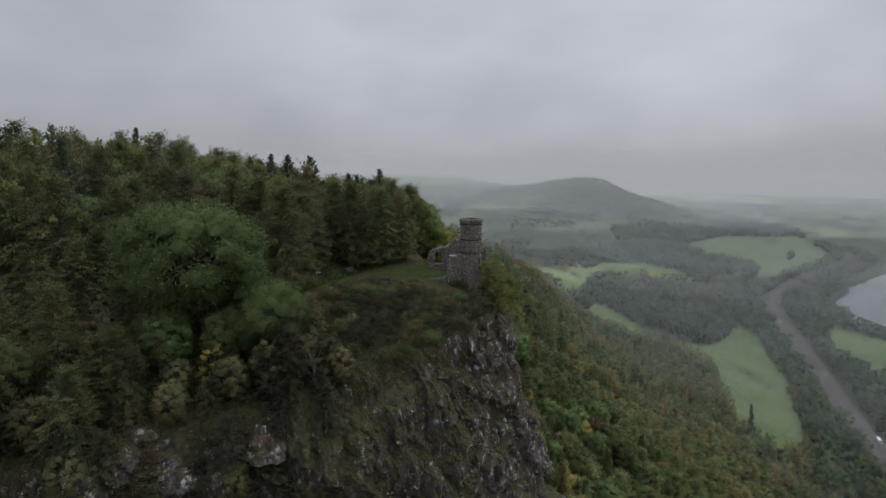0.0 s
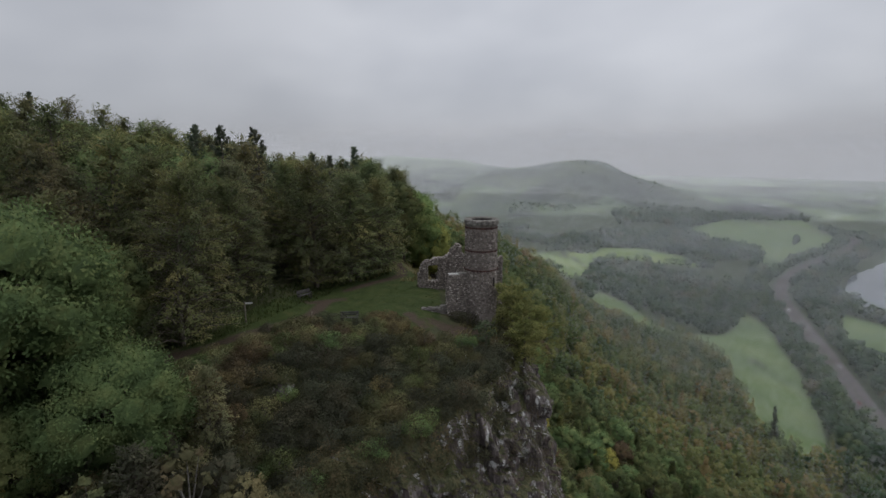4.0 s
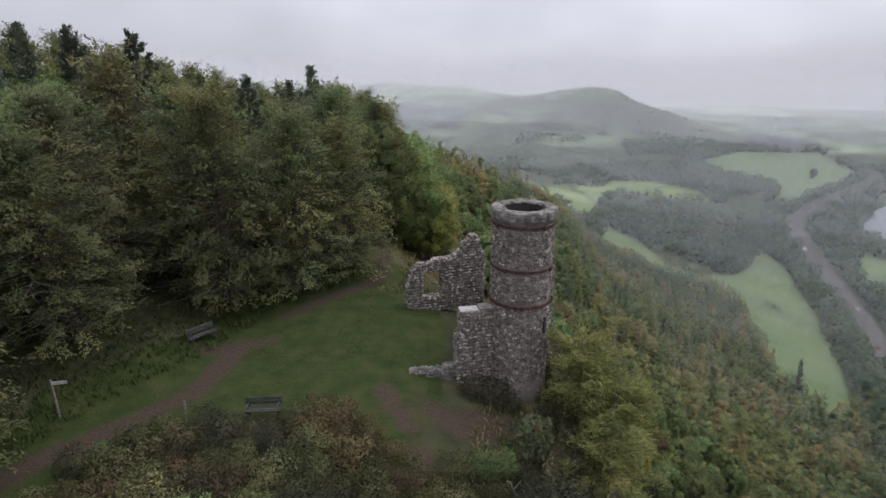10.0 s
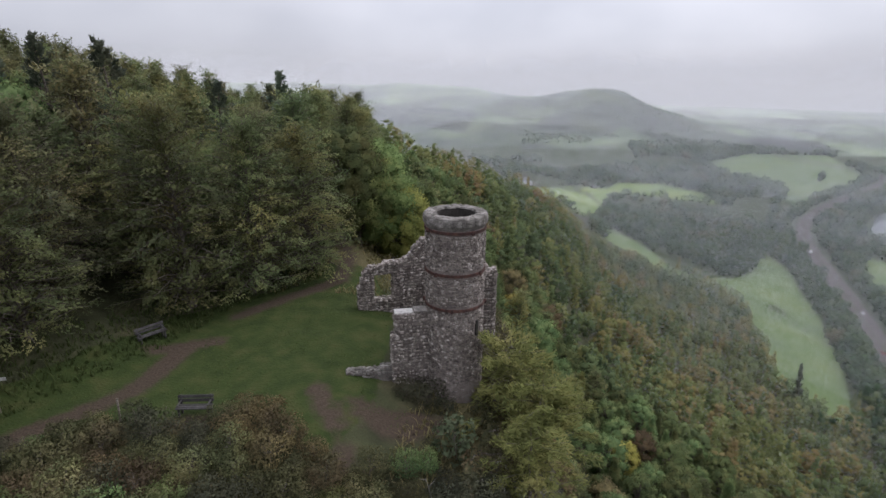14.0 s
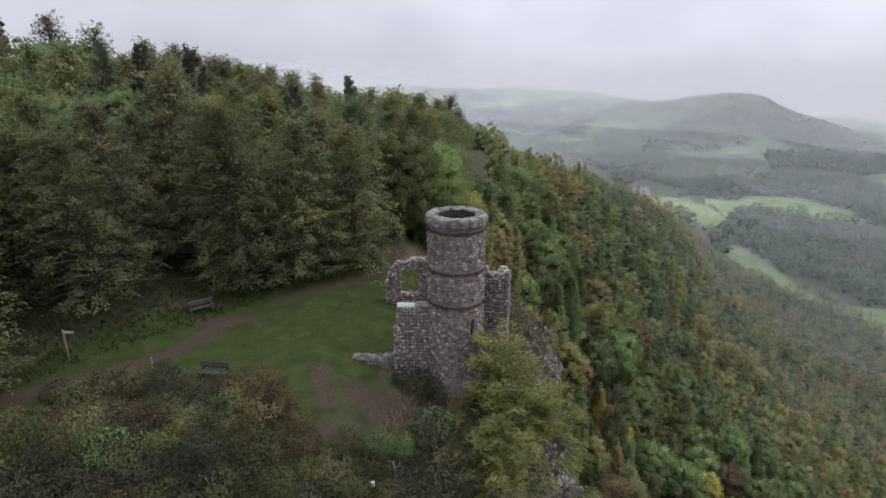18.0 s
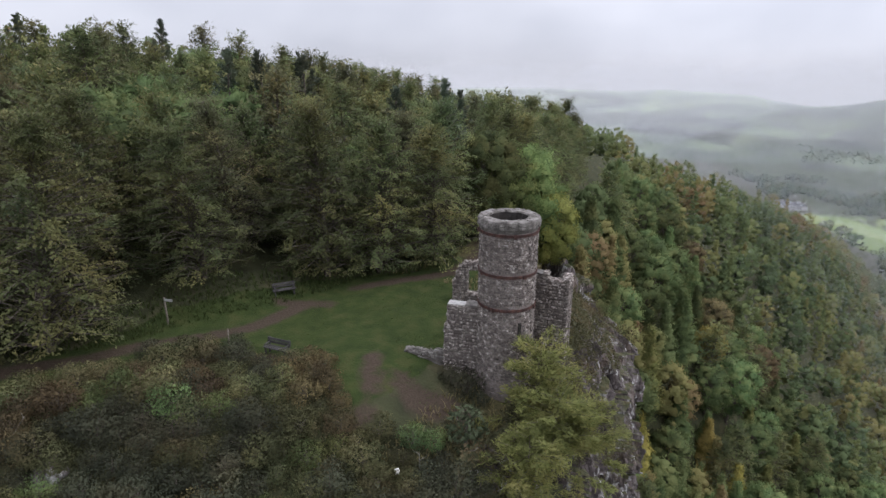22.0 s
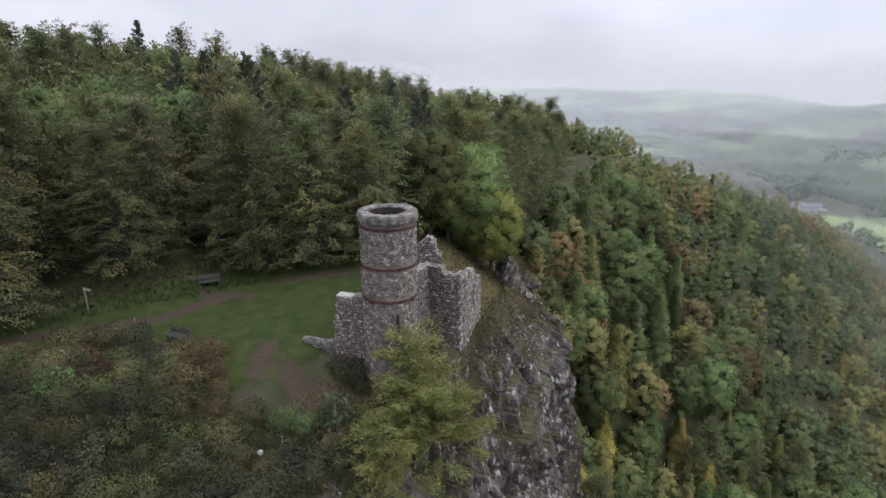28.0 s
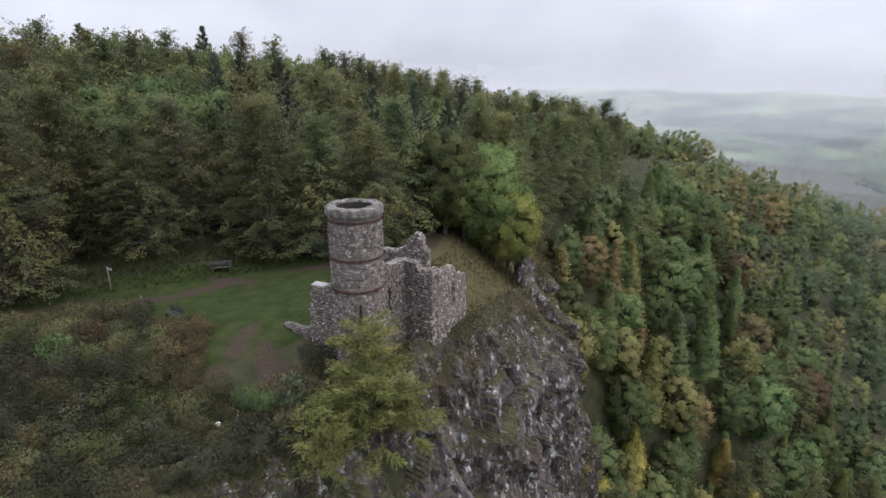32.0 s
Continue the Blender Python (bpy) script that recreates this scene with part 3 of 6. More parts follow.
crag = tagged(new("cliff", crag_mesh()), "weathered grey crag with lichen, ribs and grassy ledges", "cliff", kind="structure")

# ---- trees ----
def ring_tube(points, radii, sides=6):
    """A bent tapered tube: rings round the points."""
    vs, fs = [], []
    pts = [Vector(p) for p in points]
    for i, (p, r) in enumerate(zip(pts, radii)):
        d = (pts[min(i + 1, len(pts) - 1)] - pts[max(i - 1, 0)]).normalized()
        a = d.orthogonal().normalized()
        c = d.cross(a)
        for k in range(sides):
            t = 2 * math.pi * k / sides
            vs.append(p + (a * math.cos(t) + c * math.sin(t)) * r)
        if i:
            o = (i - 1) * sides
            fs += [(o + k, o + (k + 1) % sides, o + sides + (k + 1) % sides, o + sides + k) for k in range(sides)]
    return vs, fs


def sprays(rng, centre, along, size, flat=0.5, slim=0.3, facing=None):
    """Leaf sprays: bent, pointed diamonds of two triangles at the centres, with the way that each one faces."""
    m = len(centre)
    face = np.tile(np.array([0, 0, 1.0]), (m, 1)) if facing is None else facing
    n = rng.normal(size=(m, 3)) * (1 - flat) + face * flat * 1.6
    u = along + rng.normal(size=(m, 3)) * 0.55
    u /= np.linalg.norm(u, axis=1, keepdims=True) + 1e-9
    w = np.cross(n, u)
    w /= np.linalg.norm(w, axis=1, keepdims=True) + 1e-9
    up = np.cross(u, w)
    flip = np.where((up * face).sum(1) < 0, -1.0, 1.0)[:, None]
    w, up = w * flip, up * flip
    s = (size * rng.uniform(0.6, 1.35, m))[:, None]
    v = np.stack([centre - u * s * 0.5, centre - w * s * slim - up * s * 0.1, centre + u * s * 0.62 - up * s * 0.12, centre + w * s * slim - up * s * 0.1], 1)
    o = np.arange(m)[:, None] * 4
    f = np.concatenate([o + np.array([0, 1, 3]), o + np.array([1, 2, 3])], 1).reshape(-1, 3)
    nn = face * 0.75 + up * 0.45
    nn = nn / (np.linalg.norm(nn, axis=1, keepdims=True) + 1e-9)
    return v.reshape(-1, 3), f, np.repeat(nn, 4, 0)


def ball():
    """Corners and faces of a small twenty-sided ball."""
    bm = bmesh.new()
    bmesh.ops.create_icosphere(bm, subdivisions=1, radius=1.0)
    v = np.array([tuple(p.co) for p in bm.verts])
    f = np.array([[p.index for p in q.verts] for q in bm.faces])
    bm.free()
    return v, f


BALL_V, BALL_F = ball()
LOWEST = {"layered": 0.11, "round": 0.16, "dome": 0.05, "cone": 0.03, "pine": 0.40, "larch": 0.14, "spire": 0.05, "bush": 0.05}


def make_tree(seed, height, radius, kind, count, leaf, bark_sides=6, limbs=26, flat=0.66):
    """Trunk and crown. kind: layered (beech), round and dome (broadleaves), cone and spire (conifers), pine, larch, bush."""
    rng = np.random.default_rng(seed)
    vs, fs = [], []

    def tube(pts, rad, sides=bark_sides):
        a, b = ring_tube(pts, rad, sides)
        o = len(vs)
        vs.extend(a)
        fs.extend(tuple(o + i for i in q) for q in b)

    lean = rng.normal(size=2) * 0.03 * height
    trunk_top = height * {"round": 0.66, "dome": 0.66, "bush": 0.45}.get(kind, 0.94)
    r0 = {"bush": 0.05, "round": 0.024 * height}.get(kind, 0.019 * height)
    axis_ = [Vector((lean[0] * k * k + 0.04 * rng.normal(), lean[1] * k * k + 0.04 * rng.normal(), trunk_top * k - 0.35 * (k == 0))) for k in np.linspace(0, 1, 6)]
    tube(axis_, [r0 * (1.25 if k == 0 else 1 - 0.85 * k / 5) for k in range(6)], bark_sides + 1)
    cen, alo, fac = [], [], []
    core_v, core_f, core_n, core_o = [], [], [], 0
    lo = LOWEST[kind]
    per = max(2, count // limbs)
    lumpy = kind in ("round", "dome", "cone", "spire", "bush")
    mid_z = height * (lo + 1) / 2
    for i in range(limbs):
        k = (i + rng.uniform(0, 1)) / limbs
        z = height * (lo + (1 - lo) * k)
        az = i * 2.39996 + rng.normal() * 0.3
        out2 = np.array([math.cos(az), math.sin(az), 0.0])
        at = lambda h: np.array(axis_[0].lerp(axis_[-1], min(1.08, max(0.0, h / trunk_top))))
        if lumpy:
            # clumps of leaves over the crown, each on a solid heart
            if kind in ("cone", "spire"):
                reach, size = radius * (1 - k) ** 0.8 * rng.uniform(0.62, 1.0), radius * (0.46 - 0.26 * k) * rng.uniform(0.75, 1.2)
                spot = np.array([0, 0, z - 0.1 * radius]) + out2 * max(0.0, reach - 0.6 * size)
                squash, way = 0.75, out2 * 0.85 + np.array([0, 0, 0.55 + 0.5 * k])
            else:
                kk = 2 * k - 1
                ring = math.sqrt(max(0.0, 1 - kk * kk)) ** (0.8 if kind == "round" else 1.0)
                size = radius * {"round": 0.27, "dome": 0.34, "bush": 0.46}[kind] * rng.uniform(0.7, 1.25)
                spot = np.array([0, 0, mid_z]) + out2 * ring * max(0.1, radius * rng.uniform(0.82, 1.12) - size)
                spot[2] += kk * (height * (1 - lo) / 2 - size * 0.7) + 0.06 * radius * rng.normal()
                squash, way = 0.82, out2 * ring + np.array([0, 0, kk * 0.9 + 0.25])
            way = way / (np.linalg.norm(way) + 1e-9)
            spot = spot + np.array([lean[0], lean[1], 0]) * (spot[2] / height) ** 2
            if kind in ("round", "bush") or i % 3 == 0:
                base = at(spot[2] * 0.6)
                tube([Vector(base), Vector(base * 0.45 + spot * 0.55 + np.array([0, 0, 0.05 * size])), Vector(spot)], [max(0.012, r0 * 0.3), max(0.01, r0 * 0.18), 0.008], 4 if bark_sides > 3 else 3)
            if kind != "bush":
                rough = BALL_V * (size * rng.uniform(0.42, 0.80, (len(BALL_V), 1))) * np.array([1, 1, squash])
                core_v.append(rough + spot)
                core_f.append(BALL_F + core_o)
                nn = BALL_V * 0.4 + way * 0.8
                core_n.append(nn / np.linalg.norm(nn, axis=1, keepdims=True))
                core_o += len(BALL_V)
            out = rng.normal(size=(per, 3)) + way * 0.9
            out /= np.linalg.norm(out, axis=1, keepdims=True)
            cen.append(spot + out * (size * rng.uniform(0.55, 1.18, (per, 1))) * np.array([1, 1, squash]))
            face = out * 0.62 + way * 0.6 if kind == "round" else out * 0.42 + way * 0.8
            fac.append(face / (np.linalg.norm(face, axis=1, keepdims=True) + 1e-9))
            alo.append(rng.normal(size=(per, 3)) + (np.array([0, 0, 0.5]) + out2 * 0.6 if kind in ("cone", "spire") else 0))
            continue
        # boughs that end in flat, fingered fans
        if kind == "layered":
            reach = radius * (1 - 0.96 * k ** 2.6) ** 0.7 * rng.uniform(0.66, 1.10)
            tilt, length = -0.12 + 0.30 * k + 0.55 * k ** 4, radius * 0.42 * rng.uniform(0.7, 1.25)
        elif kind == "pine":
            reach = radius * (1 - 0.95 * k ** 1.8) * rng.uniform(0.35, 1.25)
            tilt, length = 0.35 + 3.0 * k ** 4, (1.0 - 0.35 * k) * rng.uniform(0.7, 1.3)
        else:
            reach = radius * (1.0 - 0.45 * k) * rng.uniform(0.35, 1.25)
            tilt, length = 0.02 + 0.45 * k, radius * 0.55 * rng.uniform(0.7, 1.2)
        tilt += rng.normal() * (0.28 if kind == "layered" else 0.1)
        d = out2 + np.array([0, 0, tilt]) + rng.normal(size=3) * (0.22 if kind == "layered" else 0.1)
        d /= np.linalg.norm(d)
        tip = at(z) + out2 * reach + np.array([0, 0, 0.15 * reach * tilt])
        root = tip - d * min(length, reach + 0.2)
        base = at(max(0.1, z - 0.25 * reach))
        br = max(0.012, r0 * 0.3 * (1 - 0.6 * k))
        tube([Vector(base), Vector(base * 0.4 + root * 0.6 + np.array([0, 0, 0.06 * reach])), Vector(tip)], [br, br * 0.6, 0.008], 4)
        side = np.cross(d, [0, 0, 1.0])
        side /= np.linalg.norm(side) + 1e-9
        top = np.cross(side, d)
        s = rng.uniform(0, 1, per) ** 0.75
        fingers = rng.integers(-3, 4, per) / 3.0
        spread = fingers * length * 0.44 * s * (1.15 - 0.55 * s) + rng.normal(size=per) * 0.05 * length
        drop = -0.10 * length * (fingers ** 2 + s * s) + rng.normal(size=per) * {"layered": 0.05, "pine": 0.16}.get(kind, 0.08) * length
        cen.append(root + d * (s * length)[:, None] + side * spread[:, None] + top * drop[:, None])
        face = top * 0.8 + out2 * 0.35
        fac.append(np.tile(face / np.linalg.norm(face), (per, 1)))
        alo.append(np.tile(d, (per, 1)) + side * fingers[:, None] * 0.9)
        if kind == "layered":
            # thinner leafage inside the crown
            m = per // 3
            u = rng.uniform(0.15, 0.9, m)[:, None]
            cen.append(base * (1 - u) + root * u + rng.normal(size=(m, 3)) * 0.09 * radius)
            fac.append(np.tile(face / np.linalg.norm(face), (m, 1)))
            alo.append(rng.normal(size=(m, 3)))
    cen, alo, fac = np.concatenate(cen), np.concatenate(alo), np.concatenate(fac)
    cen[:, 2] = np.maximum(cen[:, 2], 0.04 * height * (kind != "bush"))
    cv, cf, cn = sprays(rng, cen, alo, np.full(len(cen), leaf), {"layered": 0.80, "larch": 0.35, "pine": 0.35, "bush": 0.5}.get(kind, flat), {"layered": 0.25, "larch": 0.085, "pine": 0.14, "spire": 0.17, "cone": 0.2}.get(kind, 0.28), fac)
    if core_v:
        cf = np.concatenate([cf] + [q + len(cv) for q in core_f])
        cv, cn = np.concatenate([cv] + core_v), np.concatenate([cn] + core_n)
    return vs, fs, cv, cf, cn


M_BEECH = leafy("beech_leaves", [(0.082, 0.108, 0.044), (0.136, 0.156, 0.054), (0.220, 0.202, 0.066)], scale=0.3, hue=0.015, rand=0.32)
M_BRONZE = leafy("bronzed_beech_leaves", [(0.086, 0.098, 0.046), (0.148, 0.146, 0.060), (0.235, 0.200, 0.078)], scale=0.3, hue=0.015, rand=0.25)
M_GREEN = leafy("green_leaves", [(0.074, 0.104, 0.037), (0.119, 0.156, 0.050), (0.184, 0.197, 0.064)], scale=0.5, hue=0.025, rand=0.4)
M_PINE = leafy("pine_needles", [(0.062, 0.082, 0.048), (0.100, 0.122, 0.068), (0.150, 0.162, 0.090)], scale=0.6, trans=0.15)
M_LARCH = leafy("larch_needles", [(0.112, 0.124, 0.036), (0.174, 0.182, 0.050), (0.245, 0.228, 0.070)], rand=0.15, hue=0.01)
M_YELLOW = leafy("yellowed_leaves", [(0.19, 0.17, 0.04), (0.32, 0.27, 0.062), (0.42, 0.34, 0.09)], rand=0.15, hue=0.015)
M_RUSSET = leafy("russet_leaves", [(0.084, 0.066, 0.034), (0.138, 0.108, 0.046), (0.200, 0.150, 0.062)], hue=0.02)
M_SCRUB = leafy("scrub_leaves", [(0.072, 0.076, 0.032), (0.118, 0.120, 0.046), (0.190, 0.160, 0.068)], scale=0.5, hue=0.03)
M_DARKSCRUB = leafy("gorse_leaves", [(0.046, 0.050, 0.028), (0.075, 0.078, 0.040), (0.115, 0.105, 0.054)], scale=0.5, hue=0.02)
M_FAR = leafy("far_wood_leaves", [(0.084, 0.117, 0.046), (0.124, 0.160, 0.056), (0.176, 0.200, 0.064), (0.236, 0.214, 0.068), (0.230, 0.158, 0.068)], scale=0.5, rand=0.0, hue=0.0, tone=True)
M_VALLEY = leafy("valley_tree_leaves", [(0.032, 0.064, 0.022), (0.052, 0.092, 0.028), (0.082, 0.120, 0.034), (0.130, 0.112, 0.040)], scale=0.1, rand=0.0, hue=0.0, tone=True)


def tree_kind(name, seed, height, radius, kind, count, leaf, leaves, bark=M_BARK, **kw):
    vs, fs, cv, cf, cn = make_tree(seed, height, radius, kind, count, leaf, **kw)
    return dict(name=name, height=height, trunk=mesh_of(name + "_trunk", vs, fs, bark), crown=fast_mesh(name + "_crown", cv, cf, leaves, True, cn), raw=(cv, cf, cn))


def plant(k, x, y, label, category="tree", size=1.0, turn=0.0, group="", leaves=None, z=None, name=None, bark=None):
    at = (x, y, float(land(x, y)) - 0.05 if z is None else z)
    t = thing(name or k["name"], at, label, category, group, turn=turn)
    t.scale = (size, size, size)
    stem = part("trunk", k["trunk"], t)
    if bark:
        stem.material_slots[0].link = "OBJECT"
        stem.material_slots[0].material = bark
    c = part("crown", k["crown"], t)
    if leaves:
        c.material_slots[0].link = "OBJECT"
        c.material_slots[0].material = leaves
    return t


def scatter(seed, area, gap, ok, tries=30000):
    """Random places in a box, kept apart, where ok(x, y) holds."""
    rng = np.random.default_rng(seed)
    x = rng.uniform(area[0], area[1], tries)
    y = rng.uniform(area[2], area[3], tries)
    good = ok(x, y)
    cells, out = {}, []
    for px, py in zip(x[good], y[good]):
        ci, cj = int(px // gap), int(py // gap)
        if any((px - qx) ** 2 + (py - qy) ** 2 < gap * gap for a in (-1, 0, 1) for c in (-1, 0, 1) for qx, qy in cells.get((ci + a, cj + c), ())):
            continue
        cells.setdefault((ci, cj), []).append((px, py))
        out.append((px, py))
    return out


beeches = [tree_kind("beech_tree", 11 + i, 13.5, 4.6, "layered", 19000, 0.19, M_BEECH, limbs=260) for i in range(4)]
beeches_lo = [tree_kind("beech_tree", 31 + i, 13.5, 4.6, "layered", 5200, 0.33, M_BEECH, limbs=160) for i in range(3)]
rounds = [tree_kind("broadleaf_tree", 41 + i, 12.0, 4.6, "round", 13000, 0.24, M_GREEN, limbs=120) for i in range(2)]
rounds_lo = [tree_kind("broadleaf_tree", 51 + i, 12.0, 4.4, "round", 4200, 0.36, M_GREEN, limbs=70) for i in range(3)]
pines = [tree_kind("pine_tree", 61 + i, 15.0, 3.0, "pine", 4600, 0.34, M_PINE, limbs=66) for i in range(2)]
rounds_mid = [tree_kind("broadleaf_tree", 55 + i, 11.0, 3.7, "dome", 5200, 0.29, M_GREEN, limbs=72) for i in range(3)]
spires_lo = [tree_kind("larch_tree", 71 + i, 12.0, 3.4, "spire", 4600, 0.38, M_GREEN, limbs=100) for i in range(2)]

WOOD = WOOD_EDGE + [(-60, 240), (-160, 240), (-160, -20)]


def in_wood(x, y):
    return inside_of(x, y, WOOD) & (brink(x, y)[0] < 1.5 - 6 * (x > -20)) & (near_line(x, y, PATH) > 1.8) & (near_line(x, y, PATH_BACK) > 2.2) & (np.hypot(x + 2, y - 103) > 6.5) & (np.hypot(x + 16.9, y - 72.4) > 5.2) & (np.hypot(x + 13.2, y - 79.6) > 4.8)


rng = np.random.default_rng(5)
wood_at = scatter(3, (-95, -4, 36, 175), 4.3, in_wood)
wood_at.sort(key=lambda p: near_line(np.array(p[0]), np.array(p[1]), WOOD_EDGE))
for i, (x, y) in enumerate(wood_at[:300]):
    r = rng.uniform()
    low_side = x < -18 and y < 62
    close = i < 40
    back = near_line(np.array(x), np.array(y), WOOD_EDGE)
    if r < 0.68 or (i < 40 and x > -21):
        k = (beeches if close else beeches_lo)[rng.integers(0, 4 if close else 3)]
        plant(k, x, y, "beech tree with layered boughs turning olive and bronze", size=rng.uniform(0.80, 1.06) * (0.62 if low_side else 1.0), turn=rng.uniform(0, 360), group="hilltop wood", leaves=M_BRONZE if rng.uniform() < 0.25 and i > 30 else None)
    elif r < 0.945:
        k = (rounds if close else rounds_lo)[rng.integers(0, 2)]
        plant(k, x, y, "broadleaf tree with a dense green crown", size=rng.uniform(0.75, 1.0) * (0.66 if low_side else 0.97), turn=rng.uniform(0, 360), group="hilltop wood")
    elif not low_side:
        plant(pines[rng.integers(0, 2)], x, y, "dark Scots pine with a ragged top", size=rng.uniform(0.85, 1.0), turn=rng.uniform(0, 360), group="hilltop wood")


def forest_mesh(name, places, kinds, seed, thin=1.0, size=(0.75, 1.1), mat=None, sink=0.0):
    """Many crowns as one mesh: stuff that nobody could count."""
    rg = np.random.default_rng(seed)
    VS, FS, NS, TN, o = [], [], [], [], 0
    P = np.array(places)
    Z = land(P[:, 0], P[:, 1])
    for (x, y), z in zip(P, Z):
        cv, cf, cn = kinds[rg.integers(0, len(kinds))]
        s, a = rg.uniform(*size), rg.uniform(0, 6.283)
        c, n = math.cos(a) * s, math.sin(a) * s
        v = np.stack([cv[:, 0] * c - cv[:, 1] * n + x, cv[:, 0] * n + cv[:, 1] * c + y, cv[:, 2] * s + z - sink], 1)
        VS.append(v)
        FS.append(cf + o)
        NS.append(np.stack([cn[:, 0] * c - cn[:, 1] * n, cn[:, 0] * n + cn[:, 1] * c, cn[:, 2] * s], 1) / s)
        TN.append(np.full(len(v), np.clip(0.32 + 0.34 * rg.beta(1.1, 1.3) + 0.22 * (vnoise(x * 0.022, y * 0.022) - 0.52), 0, 1)))
        o += len(v)
    me = fast_mesh(name, np.concatenate(VS), np.concatenate(FS), mat, True, np.concatenate(NS))
    me.attributes.new("tone", "FLOAT", "POINT").data.foreach_set("value", np.concatenate(TN).astype(np.float32))
    return me


def cheap(seed, height, radius, kind, count, leaf, limbs):
    return make_tree(seed, height, radius, kind, count, leaf, 3, limbs, 0.86)[2:]

# ---- masonry ----
def lump(seed):
    """A rough building stone, one unit wide, deep and high, its back towards -y."""
    rg = random.Random(seed)
    bm = bmesh.new()
    bmesh.ops.create_cube(bm, size=1.0)
    front = [f for f in bm.faces if f.normal.y > 0.5]
    r = bmesh.ops.inset_individual(bm, faces=front, thickness=0.16, depth=0.0)
    for v in bm.verts:
        if v.co.y > 0 and abs(v.co.x) > 0.45 and abs(v.co.z) > 0.45:
            v.co.y -= 0.35
            v.co.x *= rg.uniform(0.8, 1.02)
            v.co.z *= rg.uniform(0.78, 1.02)
        elif v.co.y > 0:
            v.co.x += rg.uniform(-0.1, 0.1)
            v.co.z += rg.uniform(-0.1, 0.1)
            v.co.y += rg.uniform(-0.15, 0.1)
    me = bpy.data.meshes.new("stone")
    bm.to_mesh(me)
    bm.free()
    me.materials.append(M_STONE)
    return me


LUMPS = [lump(i) for i in range(8)]
LUMP_ARRAYS = []
for me in LUMPS:
    me.calc_loop_triangles()
    LUMP_ARRAYS.append((np.array([v.co for v in me.vertices]), np.array([t.vertices for t in me.loop_triangles])))


def lay_stones(host, poses, singles=300, name="stone", mat=None):
    """Stones at the poses: the first ones parts of their own, the rest joined."""
    for i, m in enumerate(poses[:singles]):
        ob = new(name, LUMPS[i % 8])
        ob.parent = host
        ob.matrix_basis = m
        if mat:
            ob.material_slots[0].link = "OBJECT"
            ob.material_slots[0].material = mat
    rest = poses[singles:]
    if rest:
        VS, FS, o = [], [], 0
        for i, m in enumerate(rest):
            v, f = LUMP_ARRAYS[i % 8]
            a = np.array(m)
            VS.append(v @ a[:3, :3].T + a[:3, 3])
            FS.append(f + o)
            o += len(v)
        part("stonework", fast_mesh("stonework", np.concatenate(VS), np.concatenate(FS), mat or M_STONE), host, kind="stuff")


TOWER = (4.05, 78.54, -1.35)
TR, TH = 1.53, 9.90


def lathe(bm, rings, sides=48, wobble=0.0, close=False):
    """A turned form from (radius, height) pairs."""
    rows = []
    for r, z in rings:
        rows.append([bm.verts.new((math.cos(2 * math.pi * k / sides) * (r + wobble * (noise.noise((k * 0.9, z * 2, 3)))), math.sin(2 * math.pi * k / sides) * (r + wobble * noise.noise((k * 0.9, z * 2, 3))),
                                   z + wobble * 0.6 * noise.noise((k * 0.7, r * 3, 8)))) for k in range(sides)])
    for a, b in zip(rows[:-1], rows[1:]):
        for k in range(sides):
            bm.faces.new((a[k], a[(k + 1) % sides], b[(k + 1) % sides], b[k]))
    return bm


